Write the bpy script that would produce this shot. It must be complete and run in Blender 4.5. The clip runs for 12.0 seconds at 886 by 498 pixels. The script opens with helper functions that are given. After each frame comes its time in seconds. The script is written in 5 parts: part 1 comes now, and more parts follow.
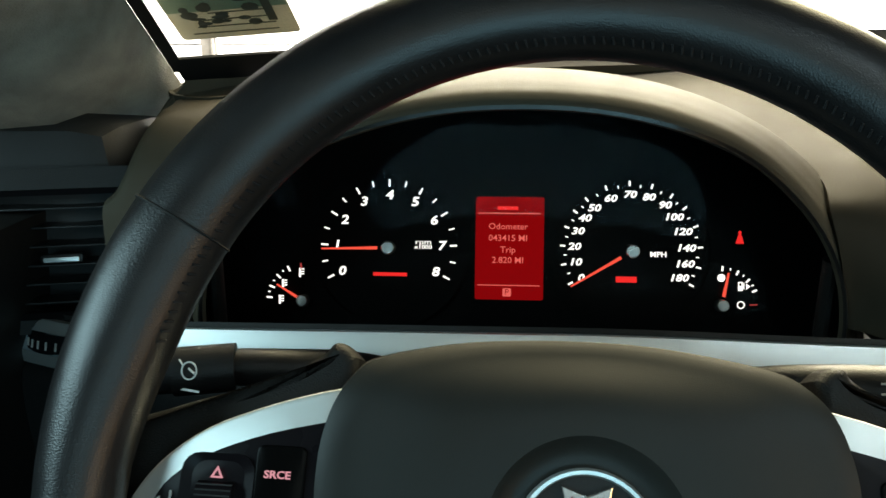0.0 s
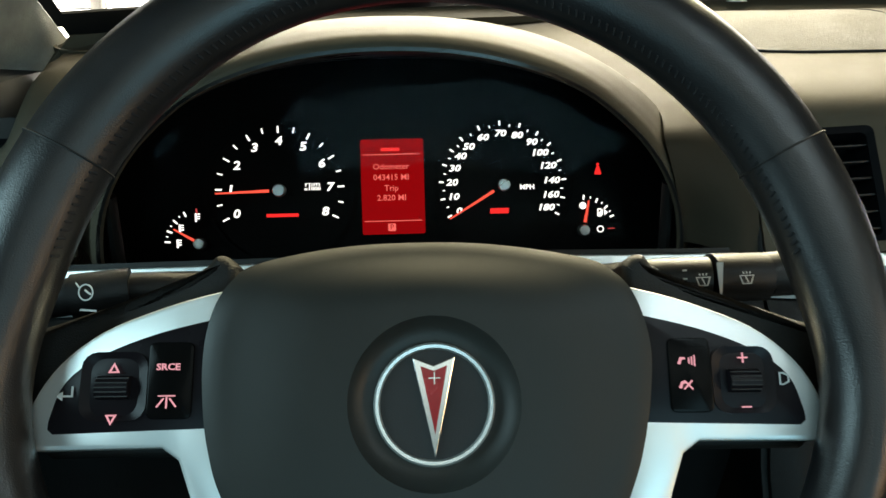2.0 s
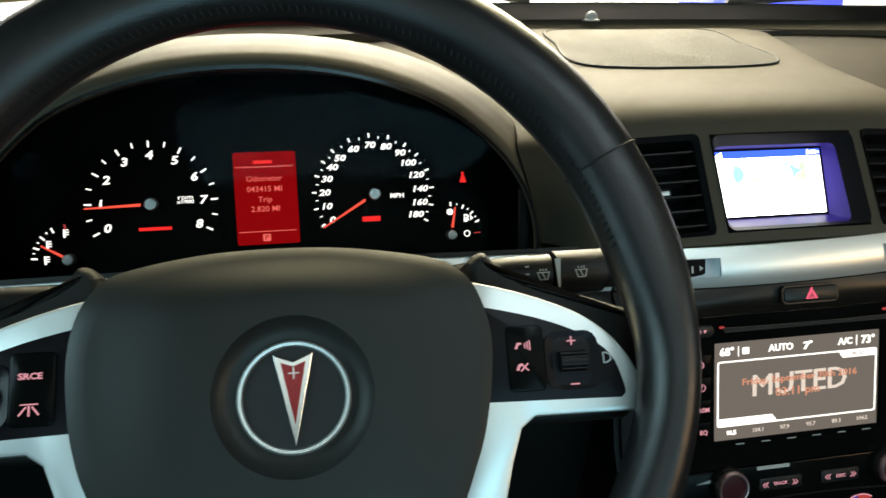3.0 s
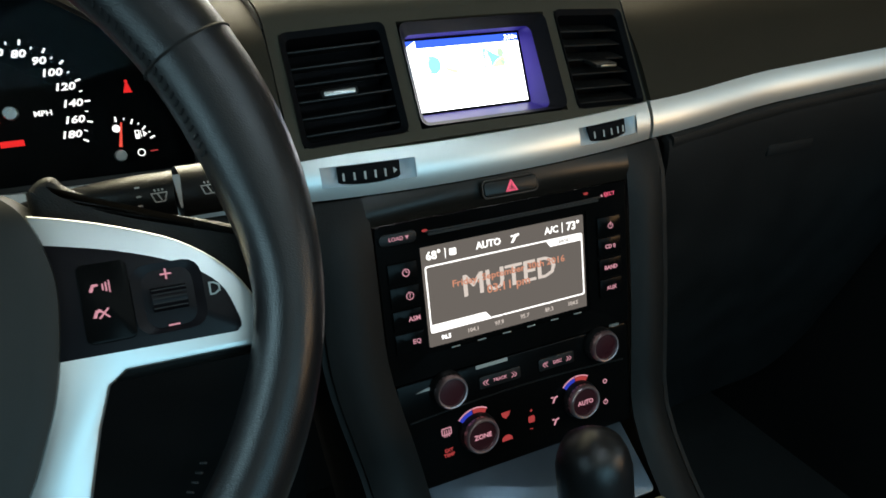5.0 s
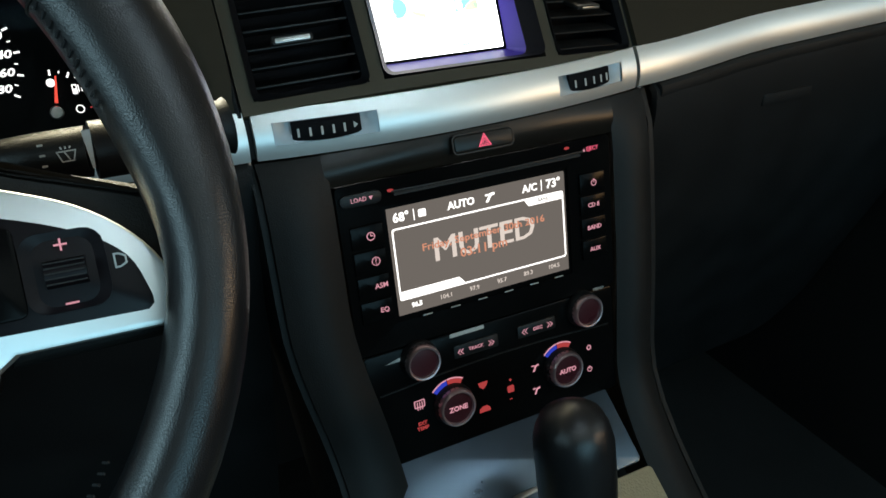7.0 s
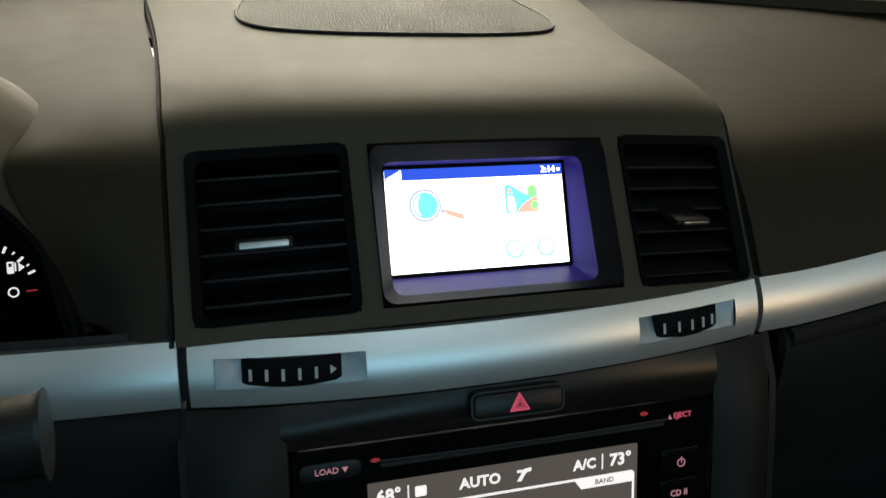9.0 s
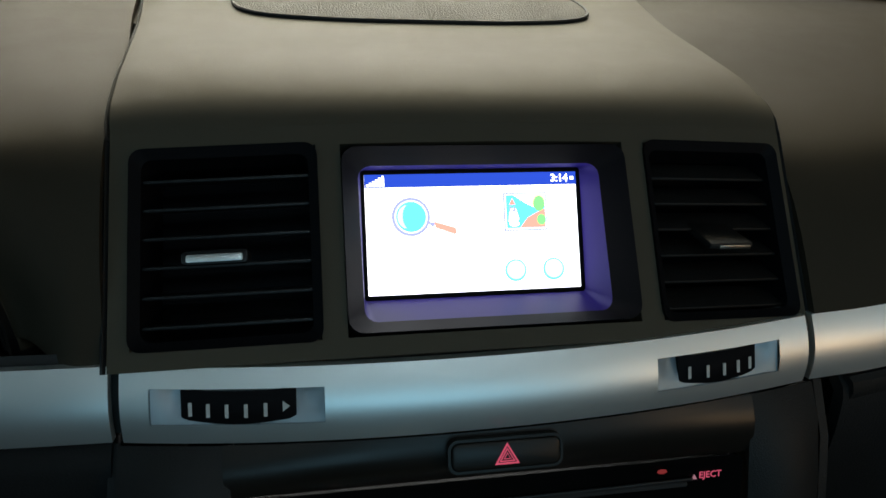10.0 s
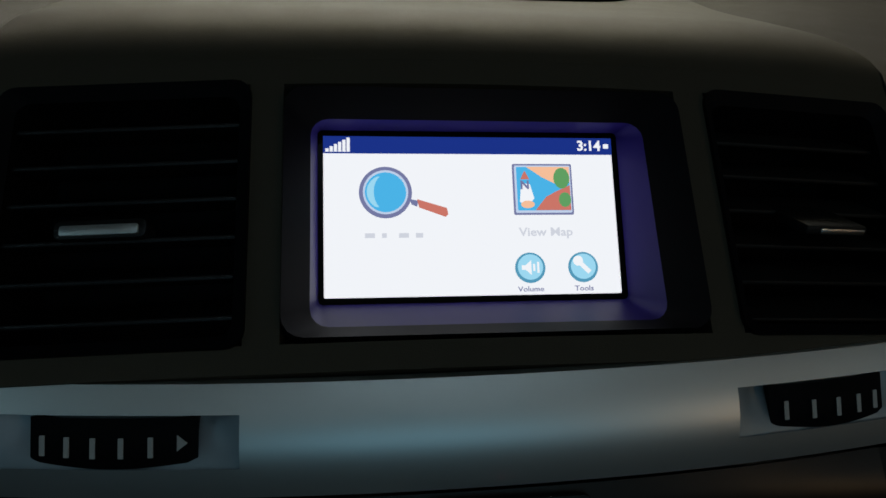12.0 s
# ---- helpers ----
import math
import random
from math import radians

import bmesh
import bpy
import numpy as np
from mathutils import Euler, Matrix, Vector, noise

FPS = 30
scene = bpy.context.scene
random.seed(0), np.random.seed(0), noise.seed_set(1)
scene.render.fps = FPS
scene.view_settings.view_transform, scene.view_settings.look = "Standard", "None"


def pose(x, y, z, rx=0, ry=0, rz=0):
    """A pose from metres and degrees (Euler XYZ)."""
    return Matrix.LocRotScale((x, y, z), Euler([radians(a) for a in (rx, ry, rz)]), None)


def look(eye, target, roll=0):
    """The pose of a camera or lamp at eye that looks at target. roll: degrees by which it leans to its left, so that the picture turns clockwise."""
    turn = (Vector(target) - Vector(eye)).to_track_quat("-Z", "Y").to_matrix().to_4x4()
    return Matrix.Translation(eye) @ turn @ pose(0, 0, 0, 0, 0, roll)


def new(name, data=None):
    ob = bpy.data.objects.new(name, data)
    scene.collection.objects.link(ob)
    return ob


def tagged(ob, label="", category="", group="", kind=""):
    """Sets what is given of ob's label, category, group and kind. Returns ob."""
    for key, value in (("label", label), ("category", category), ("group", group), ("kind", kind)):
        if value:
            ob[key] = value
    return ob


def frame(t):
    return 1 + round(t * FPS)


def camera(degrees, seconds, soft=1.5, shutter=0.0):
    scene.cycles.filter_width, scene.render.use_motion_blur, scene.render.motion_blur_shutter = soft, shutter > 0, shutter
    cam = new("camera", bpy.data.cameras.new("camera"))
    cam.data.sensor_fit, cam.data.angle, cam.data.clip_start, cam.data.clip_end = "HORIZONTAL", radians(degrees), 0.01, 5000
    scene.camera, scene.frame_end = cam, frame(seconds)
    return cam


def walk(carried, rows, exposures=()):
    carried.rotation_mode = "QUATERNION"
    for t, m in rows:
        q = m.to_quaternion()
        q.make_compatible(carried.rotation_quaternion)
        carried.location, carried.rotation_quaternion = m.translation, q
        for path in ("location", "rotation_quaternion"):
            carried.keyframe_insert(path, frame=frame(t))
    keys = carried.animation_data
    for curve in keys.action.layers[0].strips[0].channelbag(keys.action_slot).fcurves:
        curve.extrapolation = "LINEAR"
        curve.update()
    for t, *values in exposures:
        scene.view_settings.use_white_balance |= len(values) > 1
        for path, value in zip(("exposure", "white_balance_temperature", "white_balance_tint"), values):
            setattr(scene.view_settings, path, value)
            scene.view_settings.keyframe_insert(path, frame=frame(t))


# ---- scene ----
cam = camera(62.0, 12.0, shutter=0.25)
PATH = [
    (0, (0.053, 0.04, 1.144), (-0.074, 1.942, 0.539), -0.3),
    (0.5, (0.061, 0.047, 1.139), (0.003, 1.951, 0.528), 0.1),
    (1, (0.069, 0.041, 1.139), (0.052, 1.939, 0.508), 0.1),
    (1.5, (0.077, 0.021, 1.137), (0.103, 1.911, 0.484), -0.4),
    (2, (0.077, -0.008, 1.138), (0.169, 1.865, 0.443), -0.7),
    (2.5, (0.081, -0.032, 1.143), (0.307, 1.829, 0.448), -0.1),
    (3, (0.093, -0.037, 1.144), (0.46, 1.812, 0.475), 0.3),
    (3.3, (0.108, -0.034, 1.144), (0.564, 1.799, 0.486), 0.4),
    (3.6, (0.125, -0.027, 1.139), (0.717, 1.764, 0.475), 1.0),
    (5.3, (0.204, -0.012, 1.117), (1.028, 1.558, 0.192), 0.2),
    (5.5, (0.21, -0.003, 1.111), (1.051, 1.547, 0.168), 0.1),
    (6.2, (0.214, -0.003, 1.108), (1.063, 1.525, 0.136), 0.6),
    (6.5, (0.215, -0.003, 1.107), (1.05, 1.522, 0.12), 0.4),
    (8.5, (0.3, 0.094, 1.123), (0.864, 1.829, 0.302), 1.1),
    (9, (0.332, 0.132, 1.124), (0.867, 1.909, 0.38), 2.4),
    (9.5, (0.355, 0.157, 1.12), (0.813, 1.954, 0.371), 2.9),
    (10, (0.377, 0.172, 1.115), (0.743, 1.987, 0.359), 2.3),
    (10.5, (0.395, 0.195, 1.109), (0.707, 2.026, 0.369), 2.2),
    (11, (0.408, 0.218, 1.085), (0.65, 2.116, 0.505), 1.6),
    (11.5, (0.411, 0.234, 1.064), (0.621, 2.141, 0.5), 0.9),
    (12, (0.409, 0.236, 1.053), (0.667, 2.147, 0.53), 1.4),
]
walk(cam, [(t, look(eye, target, roll)) for t, eye, target, roll in PATH],
     [(0.0, 0.2, 7000, 9), (2.0, 0.5, 7000, 9), (3.0, 0.35, 6950, 9), (3.6, 0.15, 6850, 10), (5.5, 0.14, 6500, 10), (6.5, 0.22, 6550, 10), (8.4, -0.22, 6600, 11), (9.0, -0.6, 6500, 10), (10.4, -0.95, 6350, 10),
      (11.0, -1.45, 6350, 10), (11.5, -1.9, 6350, 10), (12.0, -2.5, 6350, 10)])

# ---- light ----
world = bpy.data.worlds.new("garage_light")
scene.world = world
world.use_nodes = True
wn = world.node_tree
wn.nodes.clear()
w_out = wn.nodes.new("ShaderNodeOutputWorld")
w_bg = wn.nodes.new("ShaderNodeBackground")
w_bg.inputs["Color"].default_value = (0.95, 1.0, 0.9, 1)
w_bg.inputs["Strength"].default_value = 0.02
wn.links.new(w_bg.outputs[0], w_out.inputs[0])


def lamp(name, eye, target, sx, sy, power, colour):
    d = bpy.data.lights.new(name, "AREA")
    d.shape, d.size, d.size_y, d.energy, d.color = "RECTANGLE", sx, sy, power, colour
    ob = new(name, d)
    ob.matrix_world = look(eye, target)
    return ob


lamp("windscreen_light", (0.50, 1.75, 2.05), (0.36, 0.5, 1.06), 1.7, 0.9, 74.0, (1.0, 0.915, 0.60))
lamp("garage_strip_light", (0.5, 2.0, 2.75), (0.5, 3.6, 1.2), 3.0, 0.3, 900.0, (1.0, 0.99, 0.95))
lamp("driver_window_light", (-0.60, 0.05, 1.36), (0.0, 0.3, 1.08), 0.5, 0.3, 4.0, (0.52, 0.86, 1.0))
lamp("passenger_window_light", (1.25, -0.45, 1.24), (0.2, 0.10, 1.05), 1.1, 0.34, 1.7, (0.62, 0.88, 1.0))
# Unseen amber fill added beyond the passenger door for warm tints on the right.
lamp("amber_fill_light", (1.32, -0.45, 1.12), (0.56, 0.40, 0.95), 0.25, 0.2, 2.0, (1.0, 0.55, 0.18))
lamp("rear_window_light", (0.447, -1.75, 1.22), (0.447, 0.4, 1.02), 1.40, 0.56, 9.0, (0.38, 0.79, 1.0))
# Unseen fill added below the closed headliner to brighten spokes and airbag cover.
lamp("roof_fill_light", (0.40, -0.32, 1.465), (0.40, -0.31, 0.5), 0.85, 0.36, 0.8, (0.80, 0.96, 0.95))
lamp("dome_light_beam", (0.38, 0.0, 1.455), (0.42, 0.35, 0.9), 0.07, 0.05, 0.20, (0.62, 0.86, 1.0))
lamp("dome_light_beam", (0.56, 0.0, 1.455), (0.52, 0.35, 0.9), 0.07, 0.05, 0.20, (0.62, 0.86, 1.0))


# ---- materials ----
def nodes_of(name):
    m = bpy.data.materials.new(name)
    m.use_nodes = True
    nt = m.node_tree
    return m, nt, nt.nodes["Principled BSDF"]


def surface(name, colour, rough, metal=0.0, grain=0.0, grain_scale=900.0, vary=0.12, vary_scale=18.0, spec=0.5, cells=False, coat=0.0, wear=0.06):
    """Noise in colour and gloss at a broad scale, and a fine relief."""
    m, nt, b = nodes_of(name)
    b.inputs["Metallic"].default_value = metal
    b.inputs["Specular IOR Level"].default_value = spec
    b.inputs["Coat Weight"].default_value = coat
    tc = nt.nodes.new("ShaderNodeTexCoord")
    broad = nt.nodes.new("ShaderNodeTexNoise")
    broad.inputs["Scale"].default_value = vary_scale
    broad.inputs["Detail"].default_value = 5
    nt.links.new(tc.outputs["Object"], broad.inputs["Vector"])
    ramp = nt.nodes.new("ShaderNodeMapRange")
    ramp.inputs["From Min"].default_value, ramp.inputs["From Max"].default_value = 0.3, 0.7
    ramp.inputs["To Min"].default_value, ramp.inputs["To Max"].default_value = 1 - vary, 1 + vary
    nt.links.new(broad.outputs["Fac"], ramp.inputs["Value"])
    mul = nt.nodes.new("ShaderNodeMix")
    mul.data_type, mul.blend_type = "RGBA", "MULTIPLY"
    mul.inputs["Factor"].default_value = 1.0
    mul.inputs["A"].default_value = (*colour, 1)
    nt.links.new(ramp.outputs["Result"], mul.inputs["B"])
    nt.links.new(mul.outputs["Result"], b.inputs["Base Color"])
    rr_ = nt.nodes.new("ShaderNodeMapRange")
    rr_.inputs["From Min"].default_value, rr_.inputs["From Max"].default_value = 0.3, 0.7
    rr_.inputs["To Min"].default_value, rr_.inputs["To Max"].default_value = max(0.02, rough - wear), min(1, rough + wear)
    nt.links.new(broad.outputs["Fac"], rr_.inputs["Value"])
    nt.links.new(rr_.outputs["Result"], b.inputs["Roughness"])
    if grain:
        if cells:
            fine = nt.nodes.new("ShaderNodeTexVoronoi")
            fine.inputs["Scale"].default_value = grain_scale
            out = fine.outputs["Distance"]
        else:
            fine = nt.nodes.new("ShaderNodeTexNoise")
            fine.inputs["Scale"].default_value = grain_scale
            fine.inputs["Detail"].default_value = 3
            out = fine.outputs["Fac"]
        nt.links.new(tc.outputs["Object"], fine.inputs["Vector"])
        bump = nt.nodes.new("ShaderNodeBump")
        bump.inputs["Strength"].default_value = grain
        bump.inputs["Distance"].default_value = 0.0006
        nt.links.new(out, bump.inputs["Height"])
        nt.links.new(bump.outputs["Normal"], b.inputs["Normal"])
    return m


def glowing(name, colour, strength):
    m, nt, b = nodes_of(name)
    b.inputs["Base Color"].default_value = (0.004, 0.004, 0.004, 1)
    b.inputs["Roughness"].default_value = 0.5
    b.inputs["Specular IOR Level"].default_value = 0.0
    b.inputs["Emission Color"].default_value = (*colour, 1)
    b.inputs["Emission Strength"].default_value = strength
    return m


def clear(name, gloss):
    m, nt, b = nodes_of(name)
    nt.nodes.remove(b)
    out = nt.nodes["Material Output"]
    mix = nt.nodes.new("ShaderNodeMixShader")
    mix.inputs[0].default_value = gloss
    a = nt.nodes.new("ShaderNodeBsdfTransparent")
    g = nt.nodes.new("ShaderNodeBsdfGlossy")
    g.inputs["Roughness"].default_value = 0.03
    nt.links.new(a.outputs[0], mix.inputs[1])
    nt.links.new(g.outputs[0], mix.inputs[2])
    nt.links.new(mix.outputs[0], out.inputs[0])
    return m


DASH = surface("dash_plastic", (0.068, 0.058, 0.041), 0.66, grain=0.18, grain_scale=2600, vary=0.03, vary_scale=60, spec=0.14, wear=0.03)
# Shaded copy of the dash plastic: the side pads' dimmer light is in its colour.
DASH_SHADED = surface("shaded_dash_plastic", (0.036, 0.030, 0.021), 0.6, grain=0.18, grain_scale=2600, vary=0.04, vary_scale=60, spec=0.06, wear=0.03)
DASH_DARK = surface("dark_soft_plastic", (0.011, 0.0105, 0.010), 0.5, grain=0.5, grain_scale=1500, vary=0.1, spec=0.25)
BEZEL = surface("deep_black_plastic", (0.005, 0.005, 0.006), 0.6, vary=0.15, spec=0.07)
BLACK = surface("black_plastic", (0.009, 0.009, 0.0095), 0.42, grain=0.3, grain_scale=1400, vary=0.15, spec=0.35)
SHROUD = surface("matt_black_plastic", (0.010, 0.010, 0.010), 0.7, grain=0.3, grain_scale=1400, vary=0.15)
GLOSS = surface("gloss_black", (0.0035, 0.0035, 0.0035), 0.2, vary=0.1, spec=0.06)
LEATHER = surface("black_leather", (0.012, 0.012, 0.013), 0.32, grain=0.15, grain_scale=1600, cells=True, vary=0.15, vary_scale=40, wear=0.03)
PAD = surface("airbag_vinyl", (0.015, 0.0158, 0.0138), 0.48, spec=0.35, grain=0.08, grain_scale=2600, cells=True, vary=0.1)
SILVER = surface("silver_paint", (0.84, 0.87, 0.86), 0.43, metal=0.9, vary=0.015, wear=0.008)
# The strip's silver, rougher, and darkened for the shade inside the recesses.
SILVER_SHADED = surface("shaded_dull_silver", (0.37, 0.43, 0.47), 0.55, metal=0.6, vary=0.03, wear=0.01)
CHROME = surface("chrome", (0.9, 0.9, 0.9), 0.26, metal=1.0, vary=0.04)
BRUSHED = surface("brushed_metal", (0.6, 0.6, 0.58), 0.3, metal=1.0, grain=0.2, grain_scale=2500, vary=0.1)
RED_ENAMEL = surface("red_enamel", (0.33, 0.012, 0.015), 0.25, vary=0.15, vary_scale=120)
GRILLE = surface("speaker_cloth", (0.062, 0.056, 0.044), 0.8, grain=1.0, grain_scale=900, cells=True, vary=0.05)
# Black plastic with the screen's violet spill light put into its base colour.
FUNNEL_GLOW = surface("glow_tinted_plastic", (0.03, 0.018, 0.20), 0.45, vary=0.1, spec=0.12)
INNER = surface("satin_black_shroud", (0.008, 0.008, 0.008), 0.3, grain=0.2, grain_scale=1400, vary=0.15)
GREY = surface("grey_plastic", (0.3, 0.3, 0.29), 0.4, grain=0.2, vary=0.08)
STITCH = surface("dark_thread", (0.022, 0.022, 0.023), 0.9, spec=0.2)
LID = surface("lacquered_lid", (0.12, 0.16, 0.20), 0.3, metal=0.8, vary=0.1)
KNOB_RING = surface("rosy_satin_metal", (0.62, 0.46, 0.46), 0.38, metal=0.95, vary=0.06)
KNOB_CAP = surface("maroon_black_plastic", (0.05, 0.010, 0.014), 0.3, vary=0.1)
PANEL = surface("smooth_plum_black", (0.007, 0.0055, 0.007), 0.32, vary=0.1, spec=0.14)
BEIGE = surface("beige_leather", (0.42, 0.33, 0.2), 0.6, grain=0.6, grain_scale=500, cells=True, vary=0.1)
CLOTH = surface("pillar_cloth", (0.30, 0.29, 0.25), 0.9, grain=1.0, grain_scale=700, vary=0.35, vary_scale=30)
CARPET = surface("dark_carpet", (0.015, 0.015, 0.015), 0.95, grain=1.0, grain_scale=300, vary=0.3)
ROOF = surface("headliner", (0.35, 0.33, 0.29), 0.95, grain=0.6, grain_scale=500)
WALL = surface("white_painted_wall", (0.82, 0.82, 0.8), 0.6, grain=0.3, grain_scale=60, vary=0.03, vary_scale=2)
CONCRETE = surface("garage_concrete", (0.3, 0.29, 0.27), 0.8, grain=0.5, grain_scale=40, vary=0.2, vary_scale=3)
BODY = surface("car_paint", (0.7, 0.7, 0.7), 0.25, coat=0.5, vary=0.03)
RUBBER = surface("black_rubber", (0.012, 0.012, 0.012), 0.6, vary=0.2)
STEEL = surface("galvanised_steel", (0.35, 0.33, 0.3), 0.45, metal=0.3, vary=0.2, vary_scale=30)
BLUE_PAINT = surface("blue_plastic", (0.02, 0.03, 0.35), 0.5)
def paper(name, colour):
    """Printed film that lets some of the light behind it through."""
    m, nt, p = nodes_of(name)
    tl = nt.nodes.new("ShaderNodeBsdfTranslucent")
    ns = nt.nodes.new("ShaderNodeTexNoise")
    ns.inputs["Scale"].default_value = 90
    mx = nt.nodes.new("ShaderNodeMix")
    mx.data_type, mx.blend_type = "RGBA", "MULTIPLY"
    mx.inputs["Factor"].default_value = 0.5
    mx.inputs["A"].default_value = (*colour, 1)
    nt.links.new(ns.outputs["Fac"], mx.inputs["B"])
    nt.links.new(mx.outputs["Result"], p.inputs["Base Color"])
    nt.links.new(mx.outputs["Result"], tl.inputs["Color"])
    sh = nt.nodes.new("ShaderNodeMixShader")
    sh.inputs[0].default_value = 0.22
    nt.links.new(p.outputs[0], sh.inputs[1])
    nt.links.new(tl.outputs[0], sh.inputs[2])
    nt.links.new(sh.outputs[0], nt.nodes["Material Output"].inputs[0])
    return m


PRINT_BLUE = paper("blue_print", (0.03, 0.03, 0.5))
PRINT_GREEN = paper("green_print", (0.30, 0.42, 0.30))
PRINT_GREY = paper("grey_print", (0.7, 0.66, 0.52))
PRINT_DARK = paper("dark_print", (0.10, 0.11, 0.09))
INK_GREY = surface("light_grey_ink", (0.5, 0.5, 0.48), 0.6)
BROW = surface("satin_dark_plastic", (0.012, 0.010, 0.008), 0.36, vary=0.08, spec=0.3)
GLOVE = surface("black_grained_plastic", (0.009, 0.009, 0.009), 0.65, grain=0.5, grain_scale=1200, vary=0.2, spec=0.2)
GLASS = clear("windscreen_glass", 0.03)
LENS = clear("clear_lens", 0.001)
LIT_WHITE = glowing("lit_white", (1.0, 1.0, 0.98), 1.3)
LIT_RED = glowing("lit_red", (1.0, 0.03, 0.03), 0.75)
NEEDLE = glowing("lit_needle", (1.0, 0.10, 0.065), 0.85)
LIT_PINK = glowing("lit_pink", (1.0, 0.45, 0.55), 0.62)
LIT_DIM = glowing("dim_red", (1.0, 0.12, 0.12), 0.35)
LIT_ROSE = glowing("lit_rose", (1.0, 0.14, 0.24), 0.9)
LIT_BLUE = glowing("lit_blue", (0.06, 0.10, 1.0), 0.4)
RED_LCD = glowing("red_display", (1.0, 0.004, 0.010), 0.19)
RED_LCD_TEXT = glowing("display_text", (1.0, 0.16, 0.14), 0.7)
LCD_GREY = glowing("grey_display", (1.0, 0.88, 0.78), 0.135)
LCD_WHITE = glowing("display_white", (1.0, 0.98, 0.95), 1.5)
LCD_MUTED = glowing("display_pale", (1.0, 0.87, 0.78), 0.66)
LCD_ORANGE = glowing("display_orange", (1.0, 0.42, 0.26), 0.6)
NAV_WHITE = glowing("nav_white", (0.97, 0.98, 1.0), 5.2)
NAV_BLUE = glowing("nav_blue", (0.035, 0.10, 0.75), 1.76)
NAV_CYAN = glowing("nav_cyan", (0.09, 0.55, 0.95), 4.6)
NAV_SHINE = glowing("nav_shine", (0.40, 0.80, 1.0), 4.8)
NAV_ICON = glowing("nav_icon", (0.12, 0.42, 0.62), 4.2)
NAV_RIM = glowing("nav_rim", (0.26, 0.28, 0.52), 3.8)
NAV_RED = glowing("nav_red", (0.80, 0.24, 0.18), 4.2)
NAV_GREEN = glowing("nav_green", (0.16, 0.46, 0.16), 4.2)
NAV_ORANGE = glowing("nav_orange", (1.0, 0.56, 0.34), 5.2)
NAV_PALE = glowing("nav_pale", (0.58, 0.68, 0.86), 5.2)
NAV_GREY = glowing("nav_grey", (0.66, 0.68, 0.74), 5.4)
DOME = glowing("dome_lens", (0.8, 0.93, 1.0), 6.0)


# ---- builders ----
def frame_at(o, lean=0.0, rot=0.0, yaw=0.0):
    """x right, y up along a face that leans back by lean degrees, z out of it towards the seats."""
    m = Matrix.Translation(o) @ Matrix.Rotation(radians(yaw), 4, "Z") @ Matrix.Rotation(radians(90 - lean), 4, "X")
    return m @ Matrix.Rotation(radians(-rot), 4, "Z")


def thing(name, base, label, category, group="", kind=""):
    ob = new(name)
    ob.empty_display_size = 0.02
    ob.matrix_basis = Matrix.Translation(base)
    return tagged(ob, label, category, group, kind)


def part(name, bm, material, parent=None, label="", m=None, smooth=True):
    if m is not None:
        bm.transform(m)
    bmesh.ops.recalc_face_normals(bm, faces=bm.faces)
    me = bpy.data.meshes.new(name)
    bm.to_mesh(me)
    bm.free()
    me.materials.append(material)
    if smooth:
        me.set_sharp_from_angle(angle=radians(38))
        for p in me.polygons:
            p.use_smooth = True
    ob = new(name, me)
    if parent is not None:
        ob.parent = parent
        if parent.type == "EMPTY":
            ob.matrix_parent_inverse = parent.matrix_basis.inverted()
    return tagged(ob, label)


def rr(x0, x1, y0, y1, r=0.003, n=4):
    pts = []
    for cx, cy, a in ((x1 - r, y1 - r, 0), (x0 + r, y1 - r, 90), (x0 + r, y0 + r, 180), (x1 - r, y0 + r, 270)):
        for i in range(n + 1):
            t = radians(a + 90 * i / n)
            pts.append((cx + r * math.cos(t), cy + r * math.sin(t)))
    return pts


def disc(cx, cy, r, n=32, ry=None):
    return [(cx + r * math.cos(2 * math.pi * i / n), cy + (ry or r) * math.sin(2 * math.pi * i / n)) for i in range(n)]


def spline(pts, n=6, closed=True):
    """A Catmull-Rom curve through the points."""
    out, k = [], len(pts)
    for i in range(k if closed else k - 1):
        p = [Vector(pts[(i + j) % k] if closed else pts[min(max(i + j, 0), k - 1)]) for j in (-1, 0, 1, 2)]
        for s in range(n):
            t = s / n
            out.append(tuple(0.5 * (2 * p[1] + (p[2] - p[0]) * t + (2 * p[0] - 5 * p[1] + 4 * p[2] - p[3]) * t * t + (3 * p[1] - p[0] - 3 * p[2] + p[3]) * t ** 3)))
    if not closed:
        out.append(tuple(pts[-1]))
    return out


